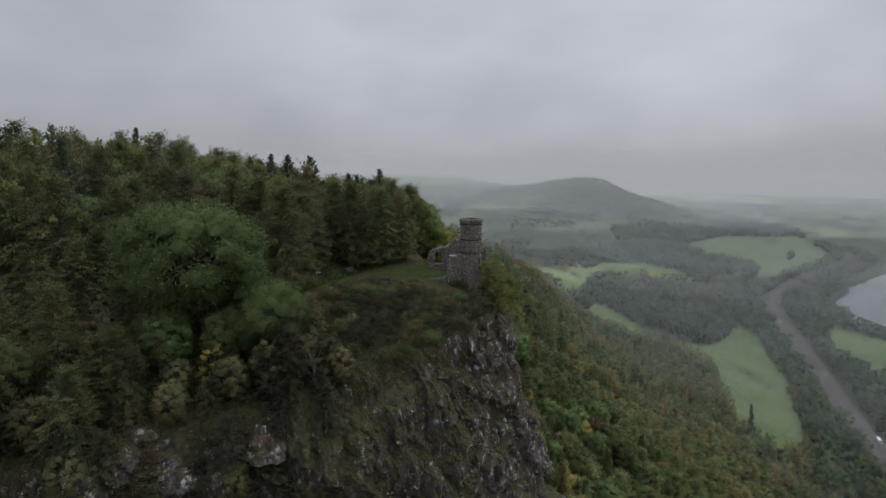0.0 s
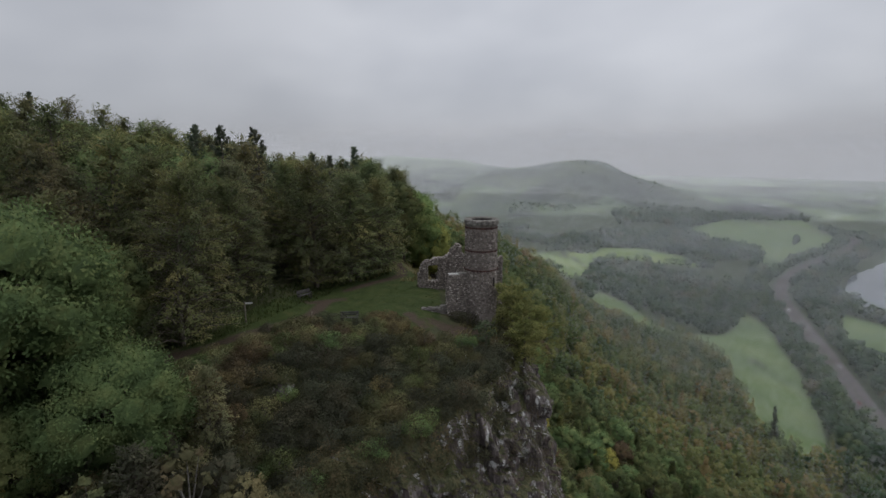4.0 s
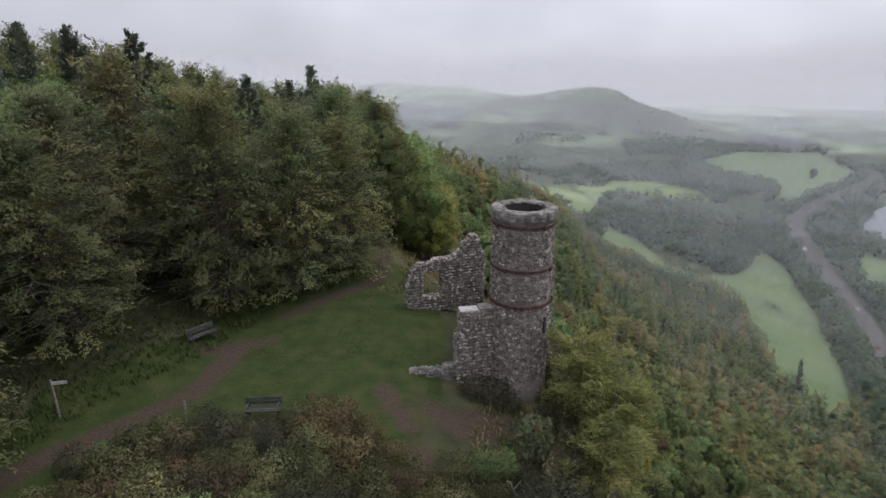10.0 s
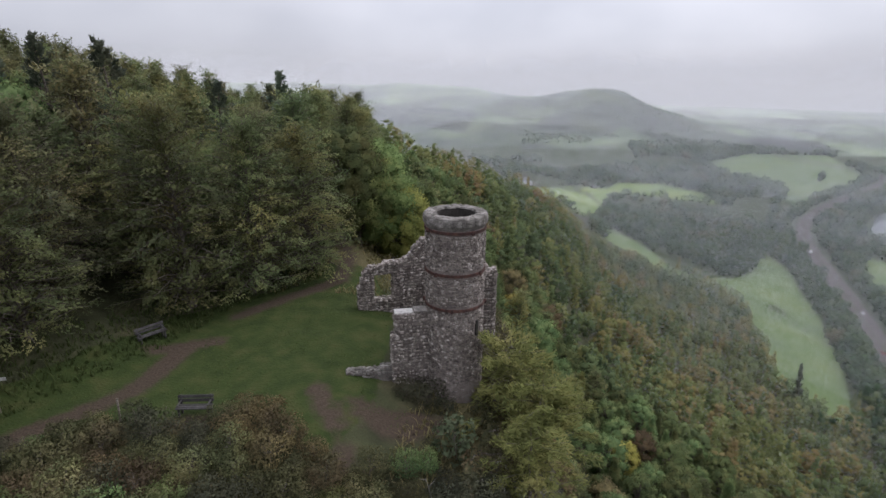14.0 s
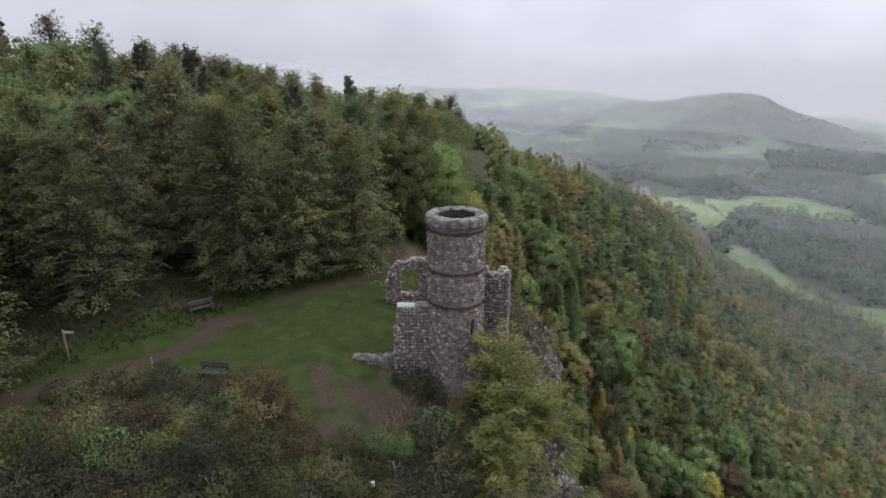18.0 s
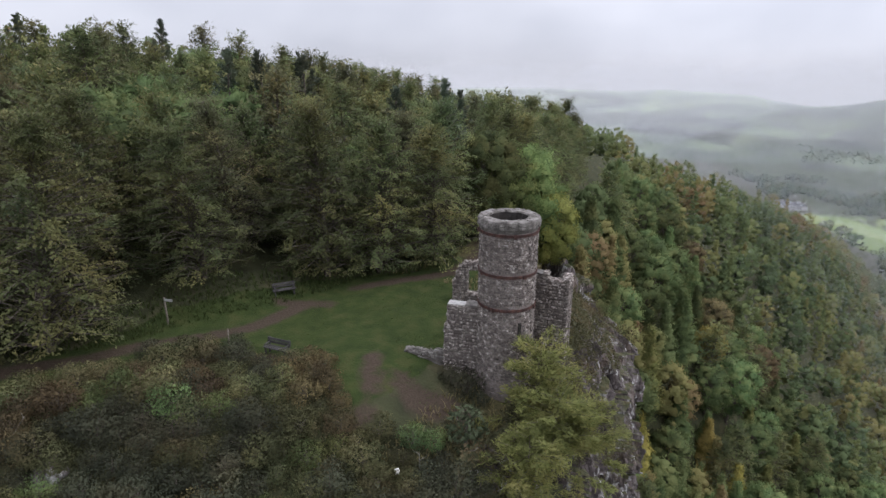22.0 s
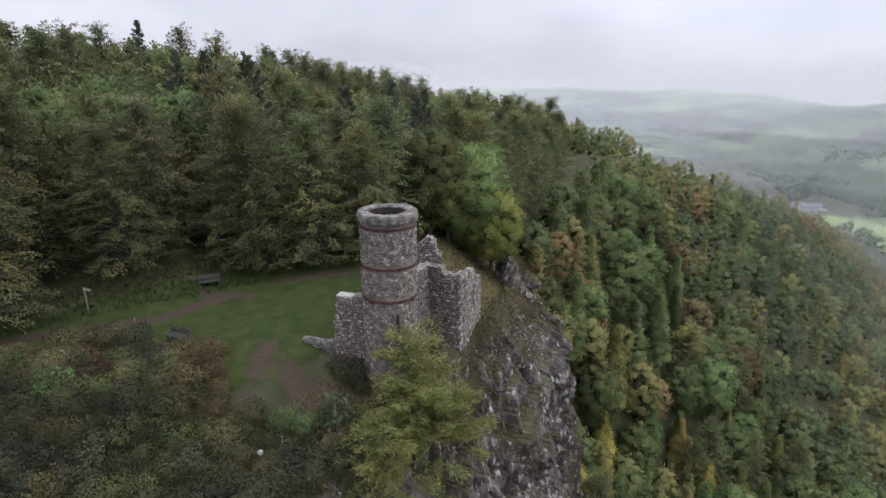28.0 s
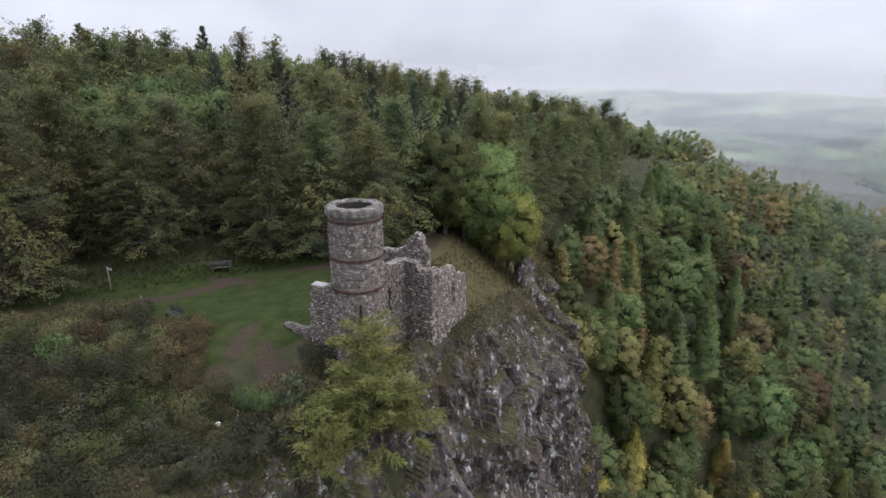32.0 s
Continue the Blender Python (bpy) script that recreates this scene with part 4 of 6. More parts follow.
def build_tower():
    t = thing("watchtower", TOWER, "round rubble-stone watchtower ruin bound with three rusted iron bands", "tower")
    rings = [(TR + 0.08, -1.5), (TR + 0.05, 0.6)] + [(TR, z) for z in np.arange(1.0, 9.2, 0.6)] + [(TR, 9.34)]
    bm = lathe(bmesh.new(), rings, wobble=0.02)
    part("wall", bm, t, M_FLUSH)
    bm = lathe(bmesh.new(), [(TR - 0.02, 9.28), (TR + 0.04, 9.38), (TR + 0.07, 9.46), (TR + 0.11, 9.54), (TR + 0.13, 9.78), (TR + 0.10, TH), (TR + 0.02, TH + 0.04), (1.06, TH + 0.03), (1.02, TH - 0.05)], wobble=0.05)
    part("parapet", bm, t, M_CAP, "lichened stone rim round the open top")
    # shaft wall and floor get a dark colour that stands for their shade
    bm = lathe(bmesh.new(), [(1.03, TH - 0.04), (1.0, 8.6), (0.98, 5.0), (0.98, 2.0)], wobble=0.05)
    part("inner_wall", bm, t, M_DARK, "stone inside the shaft, coloured dark for its shade")
    bm = bmesh.new()
    bmesh.ops.create_circle(bm, cap_ends=True, segments=24, radius=1.05, matrix=pose(0, 0, 2.1))
    part("inner_floor", bm, t, M_DARK)
    for z in (9.20, 6.98, 5.10):
        bm = lathe(bmesh.new(), [(TR + 0.02, z - 0.07), (TR + 0.075, z - 0.07), (TR + 0.075, z + 0.07), (TR + 0.02, z + 0.07)], 40, 0.006)
        band = part("iron_band", bm, t, M_RUST, "rusted iron hoop")
        for k in range(4):
            a = k * 90 + 17 + z * 31
            bm = box(bmesh.new(), (0.16, 0.10, 0.22), (math.cos(radians(a)) * (TR + 0.11), math.sin(radians(a)) * (TR + 0.11), z), (0, 0, a - 90), 0.015)
            rod(bm, (math.cos(radians(a - 4)) * (TR + 0.12), math.sin(radians(a - 4)) * (TR + 0.12), z + 0.02), (math.cos(radians(a + 4)) * (TR + 0.12), math.sin(radians(a + 4)) * (TR + 0.12), z + 0.02), 0.025)
            part("clamp", bm, band, M_RUST)
    # slit window low on the crag side: a dark block painted as its shaded depth
    a = -42
    bm = box(bmesh.new(), (0.15, 0.14, 0.85), (math.cos(radians(a)) * (TR + 0.02), math.sin(radians(a)) * (TR + 0.02), 3.95), (0, 0, a - 90))
    part("slit_window", bm, t, M_DARK, "narrow slit, a dark block for its shaded depth")
    rg = random.Random(4)
    poses = []
    z = 0.0
    while z < 9.25:
        h = rg.uniform(0.085, 0.16)
        a = rg.uniform(0, 0.3)
        while a < 2 * math.pi:
            w = rg.uniform(0.09, 0.23) * (1.5 if rg.random() < 0.10 else 1)
            am = a + w / 2 / TR
            if not any(abs(z + h / 2 - b) < 0.15 for b in (9.20, 6.98, 5.10)) and not (abs(am - 2 * math.pi + radians(42)) < 0.09 and 3.4 < z + h / 2 < 4.5):
                d = rg.uniform(0.08, 0.14)
                rr = TR + rg.uniform(-0.03, 0.0)
                poses.append((rg.random(), pose(math.cos(am) * rr, math.sin(am) * rr, z + h / 2 + rg.uniform(-0.05, 0.05), rg.uniform(-4, 4), rg.uniform(-16, 16), math.degrees(am) - 90) @ Matrix.Diagonal((w * 0.9, d, h * rg.uniform(0.7, 1.0), 1))))
            a += w / TR
        z += h
    rim = []
    for k in range(34):
        am = 2 * math.pi * (k + rg.uniform(-0.2, 0.2)) / 34
        for zz in (9.57, 9.75):
            rim.append((rg.random(), pose(math.cos(am) * (TR + 0.08), math.sin(am) * (TR + 0.08), zz + rg.uniform(-0.02, 0.02), 0, rg.uniform(-5, 5), math.degrees(am) - 90) @ Matrix.Diagonal((0.26, 0.13, 0.15, 1))))
    # stones lying flat on the rim
    for k in range(60):
        am, rr = rg.uniform(0, 6.28), rg.uniform(1.1, 1.55)
        rim.append((rg.random(), pose(math.cos(am) * rr, math.sin(am) * rr, TH + 0.03, 90, 0, rg.uniform(0, 360)) @ Matrix.Diagonal((rg.uniform(0.15, 0.34), 0.07, rg.uniform(0.12, 0.25), 1))))
    poses.sort(key=lambda p: p[0])
    lay_stones(t, [p[1] for p in poses], 240)
    lay_stones(t, [p[1] for p in rim], 60, mat=M_CAP)
    return t


build_tower()


def masonry(host, p0, p1, thick, base, top, name="wall", holes=(), cell=0.2, seed=1, singles=60, label="", mat=None):
    """A ragged rubble wall from p0 to p1 in plan, at the host's origin. top(u): height at u metres along; holes: (u0, u1, z0, z1, arched)."""
    rg = random.Random(seed)
    p0, p1 = Vector((*p0, 0)), Vector((*p1, 0))
    L = (p1 - p0).length
    ux = (p1 - p0) / L
    nrm = Vector((ux.y, -ux.x, 0))
    nu = max(1, round(L / cell))
    tops = [top((i + 0.5) * L / nu) + 0.22 * (noise.noise((i * 0.45, seed, 1.7))) for i in range(nu)]
    nk = max(1, math.ceil((max(tops) - base) / cell))

    def void(u, z):
        for u0, u1, z0, z1, arched in holes:
            if u0 < u < u1 and z0 < z < z1:
                if not arched:
                    return True
                m, hw = (u0 + u1) / 2, (u1 - u0) / 2
                if z < z1 - hw * 1.3 or abs(u - m) / hw < 1 - (z - z1 + hw * 1.3) / (hw * 1.3) * 0.85:
                    return True
        return False

    full = [[base + (k + 0.5) * cell < tops[i] and not void((i + 0.5) * L / nu, base + (k + 0.5) * cell) for k in range(nk)] for i in range(nu)]
    bm = bmesh.new()
    grid = {}

    def vert(i, k, s):
        if (i, k, s) not in grid:
            j = 0.22 * cell
            q = p0 + ux * (i * L / nu + rg.uniform(-j, j)) + nrm * (s * thick / 2 + rg.uniform(-0.025, 0.025))
            grid[i, k, s] = bm.verts.new((q.x, q.y, base + k * cell + rg.uniform(-j, j)))
        return grid[i, k, s]

    def solid(i, k):
        return 0 <= i < nu and 0 <= k < nk and full[i][k]

    poses = []
    ang = math.degrees(math.atan2(nrm.y, nrm.x)) - 90
    for i in range(nu):
        for k in range(nk):
            if not full[i][k]:
                continue
            for s in (1, -1):
                q = [vert(i, k, s), vert(i + 1, k, s), vert(i + 1, k + 1, s), vert(i, k + 1, s)]
                bm.faces.new(q if s > 0 else q[::-1])
                c = p0 + ux * ((i + 0.5) * L / nu + rg.uniform(-0.05, 0.05)) + nrm * (s * (thick / 2 - 0.02))
                w, h = rg.uniform(0.12, 0.28), rg.uniform(0.09, 0.18)
                poses.append((rg.random(), pose(c.x, c.y, base + (k + 0.5) * cell + rg.uniform(-0.04, 0.04), rg.uniform(-4, 4), rg.uniform(-16, 16), ang if s > 0 else ang + 180) @ Matrix.Diagonal((w, rg.uniform(0.1, 0.18), h, 1))))
            for di, dk, a, b in ((-1, 0, (0, 0), (0, 1)), (1, 0, (1, 1), (1, 0)), (0, 1, (0, 1), (1, 1)), (0, -1, (1, 0), (0, 0))):
                if not solid(i + di, k + dk):
                    bm.faces.new([vert(i + a[0], k + a[1], 1), vert(i + b[0], k + b[1], 1), vert(i + b[0], k + b[1], -1), vert(i + a[0], k + a[1], -1)])
                    for o in (-0.28, 0.02, 0.3):
                        c = p0 + ux * ((i + 0.5 + 0.5 * di) * L / nu) + nrm * (o * thick + rg.uniform(-0.04, 0.04))
                        if dk == 1:
                            m = pose(c.x, c.y, base + (k + 1) * cell, 90 + rg.uniform(-12, 12), 0, rg.uniform(0, 360))
                        elif dk == 0:
                            m = pose(c.x, c.y, base + (k + 0.5) * cell, 0, rg.uniform(-8, 8), math.degrees(math.atan2(ux.y, ux.x)) - 90 + (0 if di > 0 else 180))
                        else:
                            continue
                        poses.append((rg.random(), m @ Matrix.Diagonal((rg.uniform(0.15, 0.34), rg.uniform(0.08, 0.2), rg.uniform(0.13, 0.24), 1))))
    bmesh.ops.recalc_face_normals(bm, faces=bm.faces[:])
    wall = part(name, bm, host, M_MORTAR, label)
    poses.sort(key=lambda p: p[0])
    lay_stones(wall, [p[1] for p in poses], singles, mat=mat)
    return wall


def curve(*uz):
    return lambda u: float(np.interp(u, [p[0] for p in uz], [p[1] for p in uz]))


ruin = thing("ruined_walls", (0, 0, 0), "roofless rubble-stone walls of a ruined folly beside the tower", "ruin")
masonry(ruin, (2.9, 78.25), (0.72, 77.75), 0.75, -1.4, curve((0, 3.25), (1.6, 3.2), (1.95, 3.1), (2.1, 2.2), (2.25, 1.6)), "buttress_wall", seed=2)
masonry(ruin, (0.7, 77.7), (-1.7, 77.35), 0.5, -0.6, curve((0, 0.25), (1.0, 0.05), (2.0, 0.05), (2.4, 0.0)), "low_wall", seed=3, singles=30, mat=M_CAP)
masonry(ruin, (-2.35, 85.35), (2.7, 87.05), 0.55, -0.4, curve((0, 1.2), (0.35, 2.3), (0.6, 2.75), (2.2, 3.15), (3.6, 3.4), (3.9, 4.0), (4.3, 4.55), (4.8, 4.4), (5.0, 3.6), (5.3, 3.4)), "gable_wall", holes=[(1.0, 2.4, 0.6, 2.5, False)], seed=4, singles=90)
masonry(ruin, (4.3, 79.95), (4.05, 82.75), 0.5, -1.6, curve((0, 4.3), (2.8, 4.0)), "lancet_wall", holes=[(0.55, 1.0, 1.1, 3.0, True)], seed=5)
masonry(ruin, (3.85, 82.75), (6.55, 82.72), 0.55, -1.6, curve((0, 4.05), (1.35, 4.0), (1.5, 3.75), (2.7, 3.95)), "bay_wall", seed=6, singles=90)
masonry(ruin, (6.4, 82.9), (5.35, 87.6), 0.5, -2.2, curve((0, 3.9), (0.6, 3.5), (1.2, 2.9), (1.6, 3.3), (2.3, 3.4), (2.9, 2.6), (4.8, 2.0)), "lancet_end_wall", holes=[(2.2, 2.75, 0.2, 2.3, True)], seed=7, singles=90)
for at, size, turn in (((1.35, 77.92, 3.30), (1.0, 0.6, 0.08), 13),):
    part("capping_slab", box(bmesh.new(), size, at, (0, 1, turn), 0.03), ruin, M_PALE, "pale concrete slab")
for at, size, turn in (((2.3, 78.15, 3.33), (0.9, 0.7, 0.10), 13), ((4.55, 82.74, 4.14), (1.5, 0.66, 0.10), 0), ((4.18, 81.3, 4.28), (2.4, 0.6, 0.10), 95)):
    part("coping", box(bmesh.new(), size, at, (1, 2, turn), 0.03), ruin, M_CAP)

# ---- wooded slopes ----
FIELDS = {
    "low_field": [(361, 650), (352, 582), (328, 531), (306, 464), (253, 365), (218, 309), (195, 276), (176, 265), (176, 310), (201, 371), (232, 450), (228, 478), (205, 480), (180, 470), (166, 520), (158, 580), (170, 640), (190, 660), (205, 605), (204, 525), (225, 503), (278, 550), (309, 577)],
    "sheep_field": [(114, 826), (180, 930), (278, 1004), (309, 1050), (383, 1040), (424, 965), (420, 880), (375, 912), (325, 953), (290, 961), (253, 902), (215, 790), (188, 718), (158, 713), (131, 767)],
    "far_field": [(550, 1256), (729, 1414), (920, 1407), (815, 1130), (690, 1000), (596, 940), (528, 855), (506, 880), (590, 1000), (551, 1130)],
    "river_field": [(395, 470), (470, 480), (500, 560), (470, 640), (410, 560)],
    "shore_field": [(330, 330), (430, 380), (470, 460), (390, 450)],
}
COPSE = [(222, 820), (322, 862), (385, 800), (425, 760), (372, 660), (330, 605), (262, 530), (228, 570), (208, 650), (195, 740)]
ROAD = [(-160, -420), (-30, -180), (120, 60), (225, 225), (272, 315), (318, 411), (358, 504), (400, 606), (432, 690), (470, 762), (520, 822), (585, 885), (643, 931), (720, 990), (790, 1055), (842, 1110), (862, 1175), (835, 1260), (800, 1350), (790, 1500), (800, 1900)]


def open_land(x, y):
    o = near_line(x, y, ROAD) < 13
    for f in FIELDS.values():
        o |= inside_of(x, y, f)
    return o | inside_of(x, y, RIVER)


low = [cheap(81, 10.5, 3.6, "dome", 340, 0.62, 18), cheap(82, 12, 3.4, "dome", 340, 0.62, 18), cheap(83, 12.5, 3.2, "cone", 340, 0.66, 22), cheap(84, 9.0, 3.7, "dome", 330, 0.62, 17)]
fine = [cheap(181, 10.5, 3.8, "dome", 1500, 0.40, 44), cheap(182, 12.5, 3.3, "cone", 1500, 0.42, 54)]
lower = [cheap(85, 11, 5.2, "dome", 120, 1.2, 14), cheap(86, 13, 4.8, "dome", 120, 1.2, 14), cheap(87, 10, 5.4, "dome", 120, 1.3, 13)]
farther = [cheap(88, 12, 6.0, "dome", 36, 2.4, 6), cheap(89, 13, 5.0, "dome", 36, 2.3, 6)]


def slope_ok(x, y):
    d = brink(x, y)[0]
    return (d > np.interp(y, [60, 88, 100, 112], [14, 11, 5.5, 2])) & ~open_land(x, y) & (d < 330)


near_slope = scatter(21, (-10, 75, 62, 190), 4.3, lambda x, y: slope_ok(x, y) & (np.hypot(x - 20, y - 90) < 105))
rng = np.random.default_rng(8)
near_slope.sort(key=lambda p: math.hypot(p[0] - 20, p[1] - 85))
for i, (x, y) in enumerate(near_slope[:290]):
    r = rng.uniform()
    leafs = rounds_mid if i < 130 else rounds_lo
    if r < 0.44:
        k, lab, lv = leafs[rng.integers(0, 3)], "broadleaf tree with a green crown on the slope", None
    elif r < 0.72:
        k, lab, lv = spires_lo[rng.integers(0, 2)], "young larch with soft green needles on the slope", None
    elif r < 0.86:
        k, lab, lv = beeches_lo[rng.integers(0, 3)], "beech turning olive and bronze on the slope", None
    elif r < 0.91:
        k, lab, lv = leafs[rng.integers(0, 3)], "broadleaf tree with russet autumn leaves", M_RUSSET
    elif r > 0.975:
        k, lab, lv = leafs[rng.integers(0, 3)], "broadleaf tree with yellow autumn leaves", M_YELLOW
    else:
        k, lab, lv = spires_lo[rng.integers(0, 2)], "larch turning pale yellow-green on the slope", M_LARCH
    plant(k, x, y, lab, size=rng.uniform(0.6, 1.1), turn=rng.uniform(0, 360), group="slope wood", leaves=lv)
foot = scatter(26, (-8, 40, 66, 140), 3.6, lambda x, y: (brink(x, y)[0] > np.interp(y, [60, 88, 98, 112], [12, 9.5, 4, 1])) & (brink(x, y)[0] < 26))
taken = set(near_slope[:290])
rest = [p for p in near_slope if p not in taken]
mid = scatter(22, (-60, 260, 40, 520), 5.3, lambda x, y: slope_ok(x, y) & ~((np.hypot(x - 20, y - 90) < 105) & (x > -10) & (x < 75) & (y > 62) & (y < 190)) & (brink(x, y)[0] < 210), 80000)
new_wood = new("slope_wood", forest_mesh("slope_wood", rest + mid, low, 9, mat=M_FAR, size=(0.62, 1.22)))
tagged(new("crag_foot_wood", forest_mesh("crag_foot_wood", foot, fine, 19, mat=M_FAR, size=(0.6, 1.05))), "crowded trees at the foot of the crag", "woodland", kind="stuff")
tagged(new_wood, "mixed autumn woodland covering the steep slope", "woodland", kind="stuff")
back = wood_at[300:] + scatter(23, (-420, -20, 60, 620), 6.5, lambda x, y: (brink(x, y)[0] < 9) & (y > 95) & ~((x > -95) & (y < 175)) & (brink(x, y)[0] > -160), 40000)
tagged(new("ridge_wood", forest_mesh("ridge_wood", back, low, 10, mat=M_FAR, size=(0.78, 1.1))), "dense woodland on the ridge behind the tower", "woodland", kind="stuff")


WOODS = [COPSE,
         [(90, 880), (140, 1000), (230, 1062), (380, 1062), (440, 960), (432, 880), (480, 930), (620, 1000), (600, 1060), (500, 1060), (470, 1140), (330, 1130), (200, 1105), (70, 980)],
         [(300, 330), (360, 470), (410, 600), (480, 740), (560, 830), (640, 900), (700, 930), (640, 847), (585, 800), (534, 744), (508, 650), (512, 616), (490, 480), (430, 300)],
         [(480, 1350), (640, 1385), (800, 1420), (800, 1480), (450, 1460), (420, 1300)]]


def belts(x, y):
    w = fbm(x * 0.006, y * 0.006, 6.0, 3)
    b = near_line(x, y, ROAD) < 42
    for f in WOODS:
        b |= inside_of(x, y, f)
    for f in FIELDS.values():
        b |= (near_line(x, y, f + f[:1]) < 11) & (w > 0.42)
    b |= (w > 0.66) & (y > 700)
    return b & ~open_land(x, y) & (brink(x, y)[0] > 150)


far_at = scatter(24, (-300, 950, -200, 1500), 8.6, belts, 140000)
tagged(new("valley_wood", forest_mesh("valley_wood", far_at, lower, 11, mat=M_VALLEY, size=(0.75, 1.6))), "copses and belts of trees in the valley", "woodland", kind="stuff")


def hill_woods(x, y):
    """The wooded top and flank of the far hill, and hedges and clumps on its lower fields."""
    w = fbm(x * 0.004, y * 0.004, 9.0, 3)
    top = (x > 430 + 0.25 * (2000 - y)) & (x < 800) & (y > 1660)
    line = (np.abs((x * 0.8 + y * 0.6 + 60 * w) % 260 - 130) < 6) & (w > 0.48) & (y < 1900)
    return ((top & (w > 0.30)) | (((w > 0.66) | line) & (x > 150) & (y < 1800))) & ~open_land(x, y)


hill_at = scatter(25, (-500, 1100, 1440, 2150), 12.0, hill_woods, 90000)
tagged(new("hill_wood", forest_mesh("hill_wood", hill_at, farther, 12, mat=M_VALLEY, size=(0.8, 1.5))), "woods and hedges on the misty hill", "woodland", kind="stuff")

# ---- fields, road, river ----
from mathutils.geometry import delaunay_2d_cdt


def drape(name, poly, lift, cell, mat, label, category, flat=None):
    dense = []
    for (ax, ay), (bx, by) in zip(poly, poly[1:] + poly[:1]):
        m = max(1, int(math.hypot(bx - ax, by - ay) / cell))
        dense += [(ax + (bx - ax) * k / m, ay + (by - ay) * k / m) for k in range(m)]
    xs, ys = [p[0] for p in poly], [p[1] for p in poly]
    g = np.array([(x, y) for x in np.arange(min(xs), max(xs), cell) for y in np.arange(min(ys), max(ys), cell)])
    g = g[inside_of(g[:, 0], g[:, 1], poly)] if len(g) else g
    g = g[near_line(g[:, 0], g[:, 1], poly + poly[:1]) > cell * 0.4]
    pts = [Vector(p) for p in dense] + [Vector(p) for p in g.tolist()]
    v, _, f, *_ = delaunay_2d_cdt(pts, [], [list(range(len(dense)))], 1, 1e-4)
    P = np.array([(p.x, p.y) for p in v])
    z = np.full(len(P), flat) if flat is not None else land(P[:, 0], P[:, 1]) + lift
    me = mesh_of(name, np.column_stack([P, z]), [tuple(t) for t in f], mat, True)
    return tagged(new(name, me), label, category, kind="structure")


M_FIELD = material("pasture", [(0.058, 0.091, 0.030), (0.079, 0.119, 0.039), (0.106, 0.139, 0.051)], scale=0.02, fine=0.15, fine_scale=0.3, bump=0.2, bump_scale=0.5)
M_HAY = material("pale_pasture", [(0.102, 0.152, 0.046), (0.138, 0.189, 0.058), (0.180, 0.213, 0.075)], scale=0.02, fine=0.12, fine_scale=0.3, bump=0.2, bump_scale=0.5)
M_WATER = material("river_water", [(0.05, 0.06, 0.065), (0.06, 0.07, 0.075)], scale=0.05, rough=0.12, bump=0.05, bump_scale=0.8, spec=0.5)
M_ROAD = material("asphalt", [(0.058, 0.049, 0.047), (0.086, 0.073, 0.069)], scale=0.15, fine=0.12, rough=0.95, spec=0.1)
M_PAINT = material("road_paint", [(0.36, 0.35, 0.34), (0.46, 0.45, 0.44)], scale=0.5)
for nm, poly in FIELDS.items():
    drape(nm, poly, 0.5, 16, M_HAY if nm == "sheep_field" else M_FIELD, "green pasture bordered by trees in the valley", "field")
drape("river", RIVER, 0, 60, M_WATER, "broad grey river reflecting the overcast sky", "river", flat=-185.6)


def smooth_line(pts, gap):
    p = np.array(pts, float)
    s = np.concatenate([[0], np.cumsum(np.hypot(*np.diff(p, axis=0).T))])
    t = np.arange(0, s[-1], gap)
    x = sum(np.interp(np.clip(t + o, 0, s[-1]), s, p[:, 0]) for o in (-35, -18, 0, 18, 35)) / 5
    y = sum(np.interp(np.clip(t + o, 0, s[-1]), s, p[:, 1]) for o in (-35, -18, 0, 18, 35)) / 5
    return np.column_stack([x, y])


ROAD_LINE = smooth_line(ROAD, 6.0)


def ribbon(name, a, b, lift, mat, dash=None):
    p = ROAD_LINE
    t = np.gradient(p, axis=0)
    t /= np.hypot(t[:, 0], t[:, 1])[:, None]
    n = np.column_stack([t[:, 1], -t[:, 0]])
    z = road_z(p) + lift
    L, R = np.column_stack([p + n * a, z]), np.column_stack([p + n * b, z])
    v = np.stack([L, R], 1).reshape(-1, 3)
    ks = [k for k in range(len(p) - 1) if not dash or k % dash == 0]
    return fast_mesh(name, v, [(2 * k, 2 * k + 1, 2 * k + 3, 2 * k + 2) for k in ks], mat)


def road_z(p):
    z = land(p[:, 0], p[:, 1])
    k = np.ones(15) / 15
    return np.convolve(np.pad(z, 7, "edge"), k, "valid") + 1.0


road = tagged(new("road", ribbon("road", -7.6, 7.6, 0, M_ROAD)), "dual carriageway of dark asphalt along the valley", "road", kind="structure")
for a, w, dash in ((-7.1, 0.16, None), (-1.5, 0.14, None), (1.5, 0.14, None), (7.1, 0.16, None), (-4.3, 0.12, 2), (4.3, 0.12, 2)):
    part("lane_line", ribbon("lane_line", a - w / 2, a + w / 2, 0.06, M_PAINT, dash), road)
part("central_reservation", ribbon("central_reservation", -1.1, 1.1, 0.15, M_GROUND), road)

